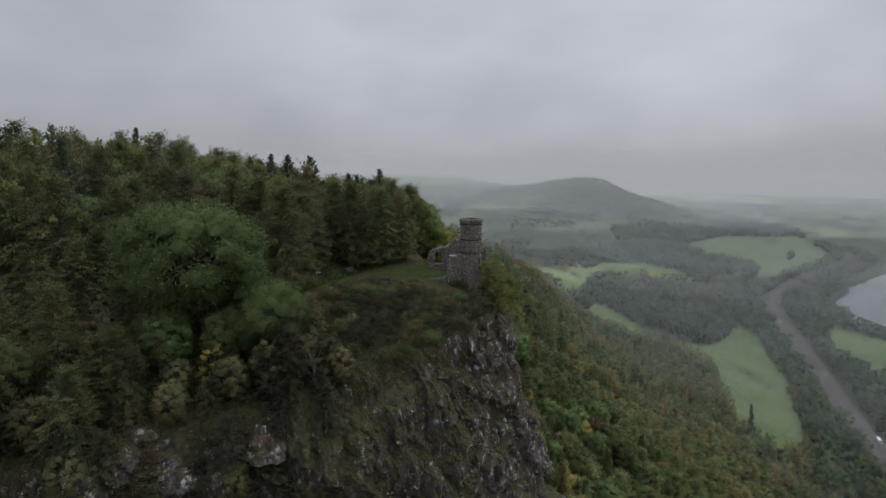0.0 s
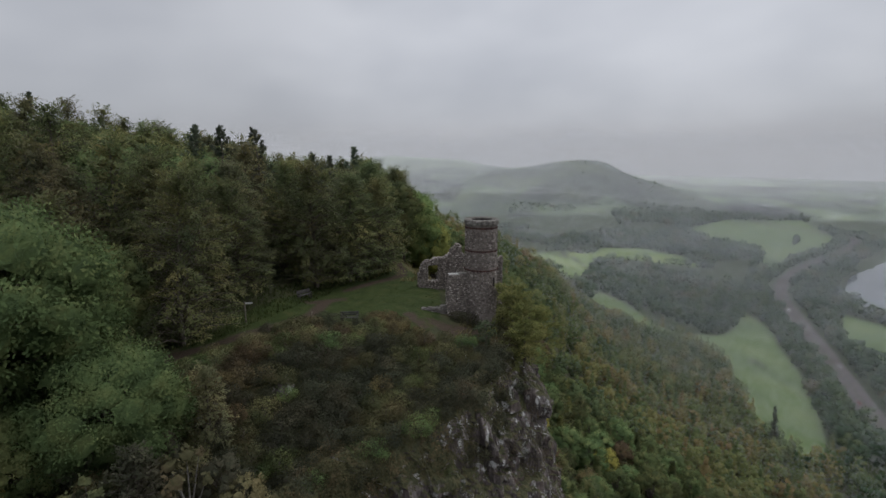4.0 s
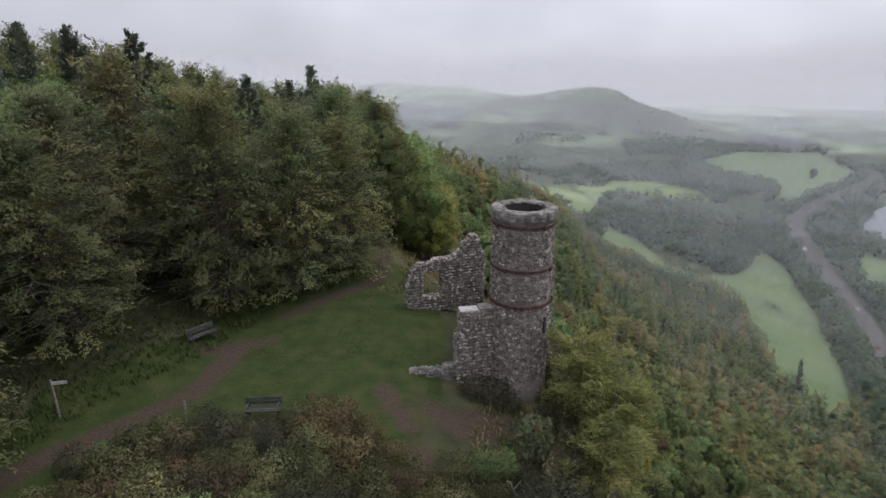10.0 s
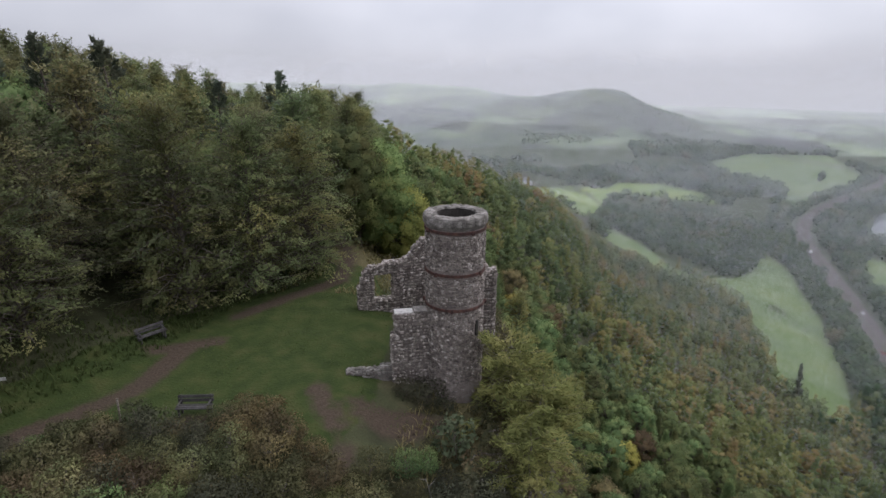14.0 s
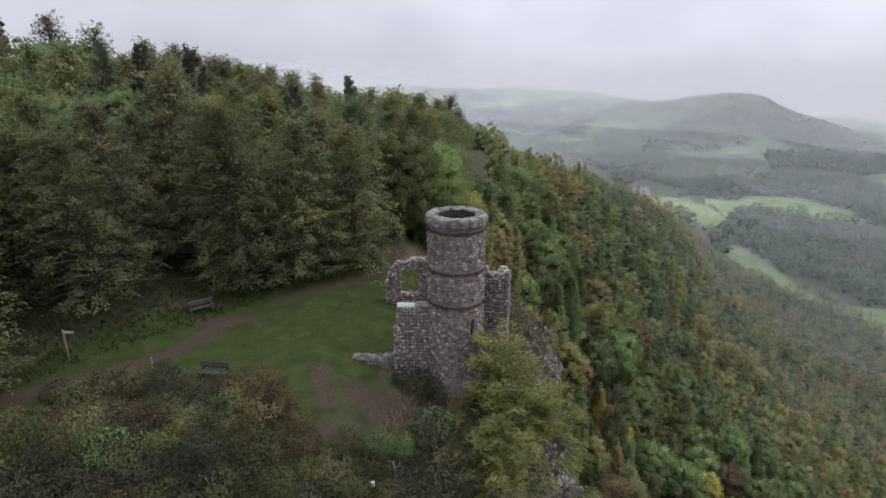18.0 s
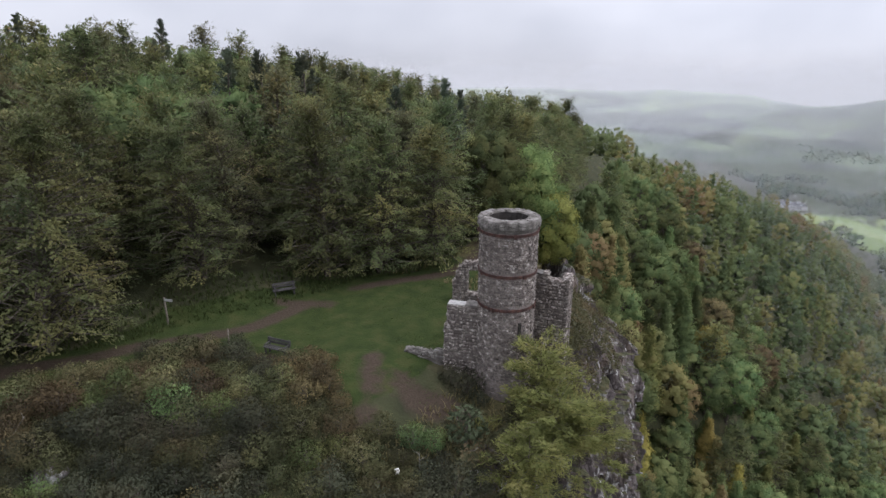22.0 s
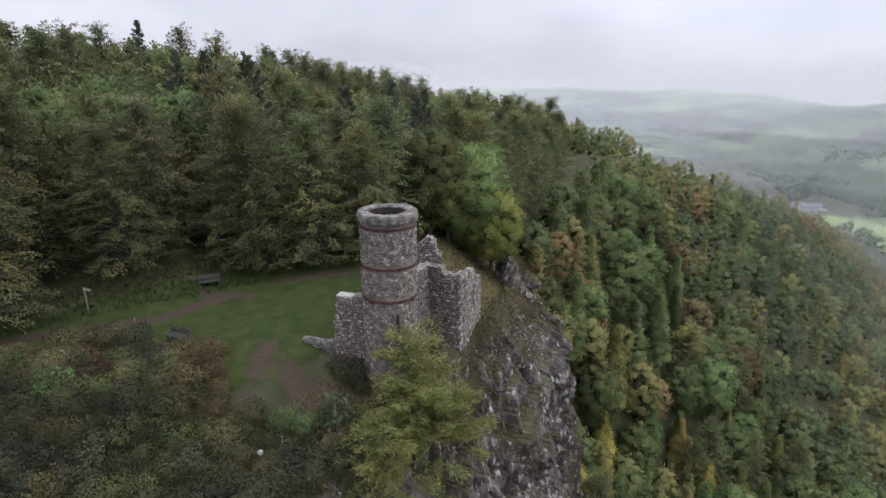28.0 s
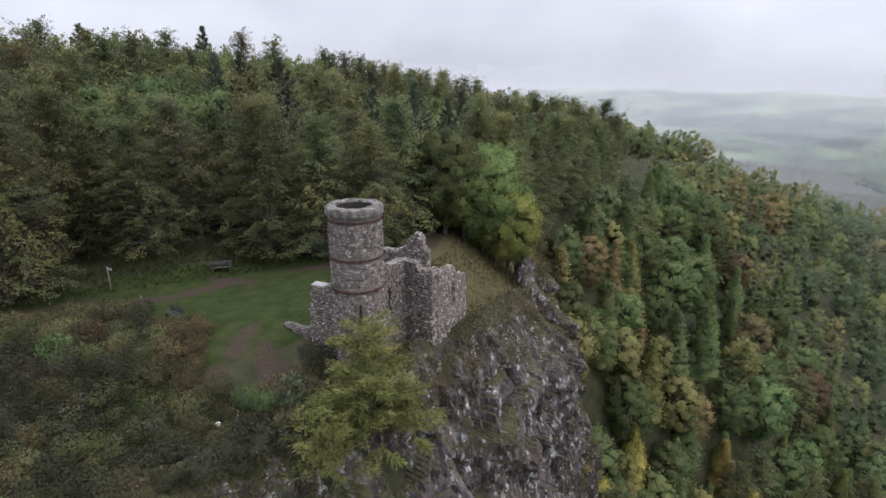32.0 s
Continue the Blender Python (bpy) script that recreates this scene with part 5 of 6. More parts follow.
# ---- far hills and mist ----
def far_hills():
    """The backdrop of hills and plain beyond the valley, with haze painted on as emission."""
    m = material("hills_painted_haze", [(0.020, 0.027, 0.020), (0.034, 0.046, 0.030), (0.052, 0.068, 0.040), (0.080, 0.10, 0.054)], scale=0.006, detail=5, fine=0.2, fine_scale=0.02, bump=0)
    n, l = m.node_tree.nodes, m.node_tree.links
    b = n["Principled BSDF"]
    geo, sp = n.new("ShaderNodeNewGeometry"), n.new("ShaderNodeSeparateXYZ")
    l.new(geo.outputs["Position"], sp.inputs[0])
    # painted haze: the surface glows more strongly with distance along y
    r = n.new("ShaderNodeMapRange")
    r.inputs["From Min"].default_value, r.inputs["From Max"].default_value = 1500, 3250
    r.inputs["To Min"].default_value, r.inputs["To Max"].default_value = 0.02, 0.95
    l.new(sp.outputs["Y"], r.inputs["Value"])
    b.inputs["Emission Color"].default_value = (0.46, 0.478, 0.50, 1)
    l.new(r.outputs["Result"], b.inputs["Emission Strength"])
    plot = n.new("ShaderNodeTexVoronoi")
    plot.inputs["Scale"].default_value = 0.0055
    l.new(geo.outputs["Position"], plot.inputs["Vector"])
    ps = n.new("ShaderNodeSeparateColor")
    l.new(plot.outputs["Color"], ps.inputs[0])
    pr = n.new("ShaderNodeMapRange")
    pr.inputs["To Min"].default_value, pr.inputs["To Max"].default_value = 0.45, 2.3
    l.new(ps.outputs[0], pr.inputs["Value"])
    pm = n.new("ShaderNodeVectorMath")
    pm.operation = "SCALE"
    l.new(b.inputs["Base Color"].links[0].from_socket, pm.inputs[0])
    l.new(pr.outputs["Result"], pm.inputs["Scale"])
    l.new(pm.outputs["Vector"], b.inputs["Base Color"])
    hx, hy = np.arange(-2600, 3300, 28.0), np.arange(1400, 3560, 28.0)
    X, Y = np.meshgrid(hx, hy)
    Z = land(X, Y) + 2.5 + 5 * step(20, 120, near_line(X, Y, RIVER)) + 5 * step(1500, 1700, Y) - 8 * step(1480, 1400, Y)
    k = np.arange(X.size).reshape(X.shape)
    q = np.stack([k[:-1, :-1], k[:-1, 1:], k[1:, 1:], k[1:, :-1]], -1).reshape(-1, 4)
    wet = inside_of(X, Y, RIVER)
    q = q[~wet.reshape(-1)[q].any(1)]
    tagged(new("backdrop", fast_mesh("backdrop", np.stack([X, Y, Z], -1).reshape(-1, 3), q, m, True)), "hills and farmland beyond the valley, haze painted on as a glow", "hills", kind="structure")


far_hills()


def glowing_mist_wall():
    """A plain glowing wall painted as misty distance; it closes the view all round, thinning upwards into the sky."""
    m = bpy.data.materials.new("glowing_haze_distance")
    m.use_nodes = True
    n, l = m.node_tree.nodes, m.node_tree.links
    n.remove(n["Principled BSDF"])
    geo, sp = n.new("ShaderNodeNewGeometry"), n.new("ShaderNodeSeparateXYZ")
    l.new(geo.outputs["Position"], sp.inputs[0])
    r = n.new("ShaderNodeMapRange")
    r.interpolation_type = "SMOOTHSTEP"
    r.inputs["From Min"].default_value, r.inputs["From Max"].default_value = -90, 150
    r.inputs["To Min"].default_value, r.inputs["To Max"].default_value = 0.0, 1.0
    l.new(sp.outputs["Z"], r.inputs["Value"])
    # the wall emits its grey: haze imitated by a glow, transparent higher up
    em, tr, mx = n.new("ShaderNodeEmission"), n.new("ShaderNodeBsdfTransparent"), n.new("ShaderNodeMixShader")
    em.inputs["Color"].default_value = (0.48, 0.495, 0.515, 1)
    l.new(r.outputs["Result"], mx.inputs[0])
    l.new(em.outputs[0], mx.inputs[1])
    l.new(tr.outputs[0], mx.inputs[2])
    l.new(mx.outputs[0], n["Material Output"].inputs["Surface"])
    v, f, k = [], [], 64
    for i in range(k):
        a = 2 * math.pi * i / k
        x, y = 3300 * math.cos(a), 80 + 3300 * math.sin(a)
        v += [(x, y, -200), (x, y, 160)]
        j = (i + 1) % k
        f.append((2 * i, 2 * j, 2 * j + 1, 2 * i + 1))
    ob = tagged(new("backdrop", fast_mesh("backdrop", v, f, m)), "glowing pale grey wall painted as haze, closing the far distance", "mist", kind="structure")


glowing_mist_wall()


def mist_layers():
    """Drifting valley mist: thin curtains of fine threads, lit by the sky, thinning upwards."""
    m = bpy.data.materials.new("mist")
    m.use_nodes = True
    n, l = m.node_tree.nodes, m.node_tree.links
    n.remove(n["Principled BSDF"])
    df, tr, mx = n.new("ShaderNodeBsdfDiffuse"), n.new("ShaderNodeBsdfTranslucent"), n.new("ShaderNodeMixShader")
    for k in (df, tr):
        k.inputs["Color"].default_value = (0.68, 0.70, 0.745, 1)
    mx.inputs[0].default_value = 0.4
    l.new(df.outputs[0], mx.inputs[1])
    l.new(tr.outputs[0], mx.inputs[2])
    l.new(mx.outputs[0], n["Material Output"].inputs["Surface"])
    VS, FS, o = [], [], 0
    rg = np.random.default_rng(91)
    for radius, cover in ((120, 0.012), (200, 0.032), (310, 0.05), (420, 0.035), (560, 0.045), (760, 0.07), (1000, 0.10), (1280, 0.11), (1650, 0.10)):
        gap = max(radius, 110) / 968 * 0.34
        az = np.radians(np.linspace(-62, 80, 40))
        z = np.arange(-192.0, 43.0, gap)
        sway = radius * 0.03 * np.cumsum(rg.choice([-1.0, 1.0], len(az)) * rg.uniform(0.3, 1.0, len(az)))
        sway = sway - np.linspace(sway[0], sway[-1], len(az))
        w = gap * cover * 1.42 * np.clip((45 - z) / 90, 0, 1) ** (1.0 if radius < 900 else 0.4)
        ring = np.column_stack([np.sin(az), np.cos(az)])
        high = np.clip((z[:, None] + sway), -192, 43)
        a = np.concatenate([np.tile(ring * radius, (len(z), 1)), high.reshape(-1, 1)], 1)
        wr = np.repeat(w * 0.7, len(az))[:, None]
        b = a + np.concatenate([np.tile(ring, (len(z), 1)), np.ones((len(a), 1))], 1) * wr
        VS.append(np.stack([a, b], 1).reshape(-1, 3) + np.array([0, 80.0, 0]))
        row, col = np.meshgrid(np.arange(len(z)), np.arange(len(az) - 1), indexing="ij")
        live = (np.minimum(high[:, :-1], high[:, 1:]) > -191) & (np.maximum(high[:, :-1], high[:, 1:]) < 42.9)
        i = (o + 2 * (row * len(az) + col))[live]
        FS.append(np.stack([i, i + 2, i + 3, i + 1], 1))
        o += 2 * len(a)
    ob = new("mist", fast_mesh("mist", np.concatenate(VS), np.concatenate(FS), m))
    tagged(ob, "thin grey mist drifting through the valley", "mist", kind="stuff")


mist_layers()

# ---- brink: shrubs, saplings, stones ----
bush_kinds = [tree_kind("bush", 101 + i, 1.5, 1.15, "bush", 1700, 0.105, M_SCRUB, bark_sides=3, limbs=16) for i in range(4)]
rng = np.random.default_rng(12)
bush_at = scatter(31, (-24, 8, 46, 76), 0.98, lambda x, y: inside_of(x, y, THICKET) & (brink(x, y)[0] < 1.0) & (near_line(x, y, PATH) > 1.5) & (np.hypot(x + 8.05, (y - 72.6) * 0.8) > 1.3))
for x, y in bush_at[:290]:
    rim = near_line(np.array(x), np.array(y), BUSH_RIM)
    tone = fbm(x * 0.22, y * 0.22, 3.0, 3)
    lv, lab = (M_DARKSCRUB, "dark gorse bush on the brink") if tone < 0.43 or (rim > 4.5 and rng.uniform() < 0.4) else (M_RUSSET, "low bush with russet autumn leaves") if tone > 0.67 else (M_GREEN, "low green bush on the brink") if rng.uniform() < 0.2 else (None, "low bramble bush, olive and brown")
    plant(bush_kinds[rng.integers(0, 4)], x, y, lab, "bush", size=float(rng.uniform(0.65, 1.1)) * (0.8 if rim < 1.5 else 1.0), turn=rng.uniform(0, 360), group="thicket on the brink", leaves=lv)

# shrubs that cling to the crag
me = crag.data
co = np.empty(len(me.vertices) * 3, np.float32)
me.vertices.foreach_get("co", co)
co = co.reshape(-1, 3)
pick = fbm(co[:, 0] * 0.16, co[:, 1] * 0.16, co[:, 2] * 0.12, 3)
lip_near = co[:, 2] - brink(co[:, 0], co[:, 1])[1]
want = np.where(lip_near > -1.2, 0.44, np.where(co[:, 1] > 97, 0.50, np.where(co[:, 1] < 70, np.interp(co[:, 0], [-12, 2, 6], [0.38, 0.46, 0.50]), 0.62)))
cand = np.flatnonzero((pick > want) & (co[:, 2] > -42))
rng.shuffle(cand)
VS, FS, o, spots = [], [], 0, {}
for i in cand:
    x, y, z = co[i].tolist()
    key = (round(x / 1.1), round(y / 1.1), round(z / 1.1))
    if key in spots or len(spots) > 1300:
        continue
    spots[key] = 1
    cv = bush_kinds[rng.integers(0, 4)]["raw"][0]
    s, a = rng.uniform(0.5, 1.1) * (1.35 if x < -8 else 1.0), rng.uniform(0, 6.283)
    q = cv.reshape(-1, 4, 3)
    q = q[rng.permutation(len(q))[:260]].reshape(-1, 3)
    VS.append(np.stack([(q[:, 0] * math.cos(a) - q[:, 1] * math.sin(a)) * s + x, (q[:, 0] * math.sin(a) + q[:, 1] * math.cos(a)) * s + y, q[:, 2] * s + z - 0.4], 1))
    k = np.arange(0, len(q), 4)[:, None] + o
    FS.append(np.concatenate([k + np.array([0, 1, 3]), k + np.array([1, 2, 3])]))
    o += len(q)
tagged(new("crag_shrubs", fast_mesh("crag_shrubs", np.concatenate(VS), np.concatenate(FS), M_SCRUB)), "shrubs and heather clinging to the crag", "shrubs", kind="stuff")


left = co[(co[:, 0] < -9) & (co[:, 2] > -26)]
for i in rng.permutation(len(left))[:64]:
    x, y, z = left[i].tolist()
    if z < -9 and i % 4:
        continue
    k = (beeches_lo + rounds_lo)[rng.integers(0, 6)]
    plant(k, x, y, "small stunted tree rooted in the crag", size=float(rng.uniform(0.22, 0.46)), turn=rng.uniform(0, 360), z=z - 0.5, group="trees on the crag", leaves=(M_SCRUB, M_DARKSCRUB, M_BRONZE)[rng.integers(0, 3)])


brow = scatter(36, (-46, -9, 34, 62), 2.6, lambda x, y: (brink(x, y)[0] > -6) & (brink(x, y)[0] < 2.5) & (x + 0.4 * (y - 50) < -10), 4000)
for x, y in brow[:45]:
    k = (beeches_lo + rounds_lo)[rng.integers(0, 6)]
    plant(k, x, y, "small wind-bent tree on the edge of the crag", size=float(rng.uniform(0.30, 0.55)), turn=rng.uniform(0, 360), group="trees on the crag", leaves=(M_SCRUB, M_DARKSCRUB, M_BRONZE)[rng.integers(0, 3)])


def carpet(name, seed, count, area, ok, leaf, mat, label):
    """Low leafy ground cover: a skin of sprays over the ground."""
    rg = np.random.default_rng(seed)
    x, y = rg.uniform(area[0], area[1], count), rg.uniform(area[2], area[3], count)
    g = ok(x, y)
    x, y = x[g], y[g]
    z = land(x, y) + 0.55 * fbm(x * 0.9, y * 0.9, 4.0, 3) * rg.uniform(0.3, 1, len(x))
    v, f, _ = sprays(rg, np.column_stack([x, y, z]), rg.normal(size=(len(x), 3)), np.full(len(x), leaf), 0.5)
    tagged(new(name, fast_mesh(name, v, f, mat)), label, "undergrowth", kind="stuff")


def heath(count):
    """Heather on the broken lip of the crag."""
    rg = np.random.default_rng(35)
    top = co[(lip_near > -2.6) & (fbm(co[:, 0] * 0.5, co[:, 1] * 0.5, co[:, 2] * 0.5, 3) > 0.44)]
    p = top[rg.integers(0, len(top), count)] + rg.normal(size=(count, 3)) * np.array([0.2, 0.2, 0.08]) + np.array([0, 0, 0.1])
    v, f, _ = sprays(rg, p, rg.normal(size=(count, 3)), np.full(count, 0.17), 0.4)
    tagged(new("heath", fast_mesh("heath", v, f, M_SCRUB)), "heather and wiry grass on the lip of the crag", "heath", kind="stuff")


heath(34000)
carpet("brambles", 33, 230000, (-26, 12, 40, 78), lambda x, y: (inside_of(x, y, THICKET) | ((brink(x, y)[0] > -4) & (y < 74))) & (brink(x, y)[0] < 2), 0.115, M_SCRUB, "tangled brambles and heath on the brink")
carpet("wood_floor", 34, 90000, (-60, -18, 26, 66), lambda x, y: (brink(x, y)[0] < 3) & inside_of(x, y, WOOD) & (near_line(x, y, PATH) > 1.2), 0.24, M_SCRUB, "ferns and undergrowth below the trees")

# larches leaning over the brink by the tower
larches = [tree_kind("larch_tree", 121 + i, 4.6, 2.9, "larch", 6500, 0.31, M_LARCH, limbs=46) for i in range(2)]
for x, y, z, s, turn in ((6.9, 76.2, -2.0, 1.08, 20), (8.2, 74.4, -3.2, 1.0, 150), (7.6, 72.4, -3.6, 0.85, 260), (9.2, 76.2, -3.4, 0.85, 80)):
    plant(larches[int(turn) % 2], x, y, "young larch with feathery yellow-green needles on the brink", size=s, turn=turn, z=z)
sapling = tree_kind("whitebeam_sapling", 131, 2.4, 1.1, "bush", 420, 0.26, leafy("whitebeam_leaves", [(0.075, 0.10, 0.045), (0.115, 0.142, 0.066), (0.17, 0.19, 0.10)], rand=0.1, hue=0.01), limbs=16)
plant(sapling, 4.15, 73.1, "whitebeam sapling with large grey-green leaves", size=1.0)
ivy = tree_kind("juniper_bush", 133, 1.3, 1.2, "bush", 900, 0.13, M_DARKSCRUB, limbs=24)
for x, y, s in ((2.7, 76.4, 1.0), (1.6, 76.6, 0.75), (3.6, 76.1, 0.6)):
    plant(ivy, x, y, "dark juniper bush at the foot of the tower", "bush", size=s, turn=x * 90)
# trees that stand apart
PINES = [(-21.8, 94.2, 1.05), (-25.6, 93.2, 1.0), (-17.8, 102.4, 0.95), (-28.5, 90.5, 0.95)]
M_ASH = leafy("ash_leaves", [(0.106, 0.136, 0.043), (0.169, 0.207, 0.060), (0.252, 0.272, 0.079)], rand=0.05)
plant(rounds[0], -3.8, 105.4, "tall ash with a bright green crown behind the ruin", size=1.0, turn=40, leaves=M_ASH)
plant(rounds[1], -1.6, 106.2, "slender ash turning yellow-green behind the ruin", size=0.8, turn=200, leaves=leafy("yellowing_ash_leaves", [(0.15, 0.17, 0.042), (0.22, 0.24, 0.056), (0.30, 0.29, 0.07)], rand=0.05))
plant(rounds[1], -5.2, 103.2, "ash with a ragged green crown behind the ruin", size=0.82, turn=70, leaves=M_ASH)
plant(rounds[1], -6.5, 101.5, "broadleaf tree with a dense green crown", size=0.9, turn=140, group="hilltop wood")
big_round = tree_kind("sycamore_tree", 151, 14.0, 7.6, "round", 30000, 0.25, leafy("sycamore_leaves", [(0.068, 0.096, 0.034), (0.106, 0.143, 0.046), (0.160, 0.182, 0.058)], rand=0.05), limbs=80)
plant(big_round, -25.5, 55.5, "large rounded sycamore with a bright green crown", turn=10)
plant(big_round, -18.6, 54.6, "smaller sycamore with a dense green crown", size=0.6, turn=130)
for x, y, s in PINES:
    plant(pines[int(x) % 2], x, y, "dark Scots pine with a ragged top", size=s, turn=x * 70, group="hilltop wood")
plant(pines[0], -11.6, 103.7, "dark Scots pine with a ragged top", size=1.0, turn=0, group="hilltop wood")
for x, y, s in ((8.7, 125.6, 0.85), (23.4, 138.6, 0.95), (18.4, 141.4, 0.8), (14.0, 127.6, 0.7)):
    plant(spires_lo[0], x, y, "birch with clear yellow autumn leaves", size=s, leaves=M_YELLOW)
poplar = tree_kind("poplar_tree", 141, 24, 3.4, "spire", 1500, 0.9, M_PINE, limbs=40)
plant(poplar, 167.4, 277.3, "tall dark columnar poplar alone in the field")


birches = [tree_kind("birch_tree", 161 + i, 7.5, 1.9, "round", 620, 0.24, M_SCRUB, bark=M_BIRCH, limbs=20) for i in range(2)]
for i, (x, y) in enumerate(((-31.8, 47.6), (-32.8, 51.0), (-27.4, 50.6), (-12.6, 51.4), (-22.2, 49.8), (-17.2, 50.2))):
    plant(birches[i % 2], x, y, "slender birch with a pale trunk and thin autumn leaves", size=0.75 + 0.09 * (i % 4), turn=i * 77, group="birches on the brow", leaves=M_YELLOW if i == 4 else None)


def tufts(name, places, seed, high, blades, mat, label):
    """Grass tufts: bent blades in clumps, as one mesh."""
    rg = np.random.default_rng(seed)
    P = np.array(places)
    m = len(P) * blades
    base = np.repeat(np.column_stack([P, land(P[:, 0], P[:, 1])]), blades, 0) + np.column_stack([rg.normal(size=(m, 2)) * 0.12, np.full(m, -0.03)])
    a = rg.uniform(0, 6.283, m)
    h = high * rg.uniform(0.5, 1.3, m)
    d = np.column_stack([np.cos(a), np.sin(a), np.zeros(m)])
    w = np.column_stack([-np.sin(a), np.cos(a), np.zeros(m)]) * 0.035
    mid = base + d * (h * 0.25)[:, None] + np.array([0, 0, 1.0]) * (h * 0.65)[:, None]
    tip = base + d * (h * 0.75)[:, None] + np.array([0, 0, 1.0]) * (h * 0.95)[:, None]
    v = np.stack([base - w, base + w, mid + w * 0.7, mid - w * 0.7, tip], 1).reshape(-1, 3)
    o = np.arange(m)[:, None] * 5
    f = np.concatenate([o + np.array([0, 1, 2]), o + np.array([0, 2, 3]), o + np.array([3, 2, 4])], 1).reshape(-1, 3)
    return tagged(new(name, fast_mesh(name, v, f, mat)), label, "grass", kind="stuff")


M_STRAW = leafy("dry_grass", [(0.09, 0.09, 0.03), (0.17, 0.15, 0.055), (0.27, 0.22, 0.10)], rand=0, hue=0)
M_BLADE = leafy("grass_blades", [(0.045, 0.060, 0.017), (0.062, 0.082, 0.023), (0.088, 0.10, 0.033)], rand=0, hue=0)
dry = scatter(41, (-12, 14, 62, 130), 0.42, lambda x, y: (brink(x, y)[0] < 0.6) & (((y > 88) & ~inside_of(x, y, WOOD)) | ((brink(x, y)[0] > -5) & (y > 70))) & (near_line(x, y, PATH_BACK) > 1.6) & (np.hypot(x - 4, y - 78.5) > 1.9), 40000)
tufts("dry_grass", dry, 42, 0.42, 7, M_STRAW, "tawny dry grass along the brink")
lush = scatter(43, (-22, 6, 60, 97), 0.33, lambda x, y: (brink(x, y)[0] < -5) & ~inside_of(x, y, WOOD) & (near_line(x, y, PATH) > 1.3) & (near_line(x, y, PATH_BACK) > 1.4) & (fbm(x * 0.5, y * 0.5, 8.0, 3) > 0.5), 40000)
tufts("lawn_grass", lush, 44, 0.07, 8, M_BLADE, "uneven grass of the clearing")
verge = scatter(45, (-30, 0, 55, 100), 0.4, lambda x, y: (near_line(x, y, WOOD_EDGE) < 2.2) & (near_line(x, y, PATH) > 1.3) & (near_line(x, y, PATH_BACK) > 1.5), 30000)
tufts("verge_grass", verge, 46, 0.38, 8, M_BLADE, "long grass at the edge of the wood")


# ---- benches, signpost, stake ----
def bench(x, y, turn, label):
    b = thing("bench", (x, y, float(land(x, y))), label, "bench", "benches of the clearing", turn=turn)
    for k in range(3):
        part("seat_slat", box(bmesh.new(), (1.65, 0.12, 0.05), (0, -0.16 + 0.15 * k, 0.45), (0, 0, 0), 0.012), b, M_BENCH)
    for k in range(2):
        part("back_slat", box(bmesh.new(), (1.65, 0.04, 0.15), (0, 0.25 + 0.03 * k, 0.64 + 0.19 * k), (-10, 0, 0), 0.012), b, M_BENCH)
    for s in (-0.68, 0.68):
        bm = box(bmesh.new(), (0.09, 0.09, 0.5), (s, -0.16, 0.2), (0, 0, 0), 0.01)
        part("leg", bm, b, M_BENCH)
        part("back_post", box(bmesh.new(), (0.09, 0.08, 1.0), (s, 0.24, 0.42), (-8, 0, 0), 0.01), b, M_BENCH)
        part("armrest", box(bmesh.new(), (0.08, 0.5, 0.05), (s, 0.02, 0.64), (0, 0, 0), 0.01), b, M_BENCH)
    return b


bench(-8.05, 73.25, 4, "dark weathered wooden bench beside the thicket")
bench(-13.75, 80.3, 52, "dark weathered wooden bench at the edge of the wood")
sign = thing("signpost", (-17.3, 73.2, float(land(-17.3, 73.2))), "wooden footpath signpost with one pale finger board", "signpost")
part("post", rod(bmesh.new(), (0, 0, -0.4), (0, 0, 1.95), 0.06, 0.055, 10), sign, M_WOOD)
board = part("finger_board", box(bmesh.new(), (0.62, 0.035, 0.17), (0.36, 0, 1.82), (0, 0, 12), 0.01), sign, M_SIGN, "pale finger board")
for k in range(3):
    part("text_bar", box(bmesh.new(), (0.12, 0.008, 0.05), (0.2 + 0.16 * k, -0.028 + 0.034 * k, 1.82), (0, 0, 12)), board, M_DARK)
stake = thing("marker_stake", (-11.3, 72.7, float(land(-11.3, 72.7))), "slim weathered wooden stake beside the path", "stake")
part("shaft", rod(bmesh.new(), (0, 0, -0.3), (0.05, 0, 1.2), 0.05, 0.045, 8), stake, M_WOOD)

# ---- loose rocks and dead wood ----
def boulder(x, y, s, seed, z=None, turn=0):
    bm = bmesh.new()
    bmesh.ops.create_icosphere(bm, subdivisions=3, radius=1.0)
    for v in bm.verts:
        p = v.co * 1.3 + Vector((seed * 7.1, 0, 0))
        v.co *= 1 + 0.45 * noise.noise(p) + 0.18 * noise.noise(p * 3)
    bmesh.ops.scale(bm, vec=(s, s * 0.8, s * 0.75), verts=bm.verts[:])
    me = bpy.data.meshes.new("boulder")
    bm.to_mesh(me)
    bm.free()
    me.materials.append(M_ROCK)
    ob = new("boulder", me)
    ob.matrix_basis = pose(x, y, (float(land(x, y)) if z is None else z) + 0.15 * s, 0, 0, turn)
    return tagged(ob, "grey lichened rock breaking through the turf", "rock", "rocks on the brink")


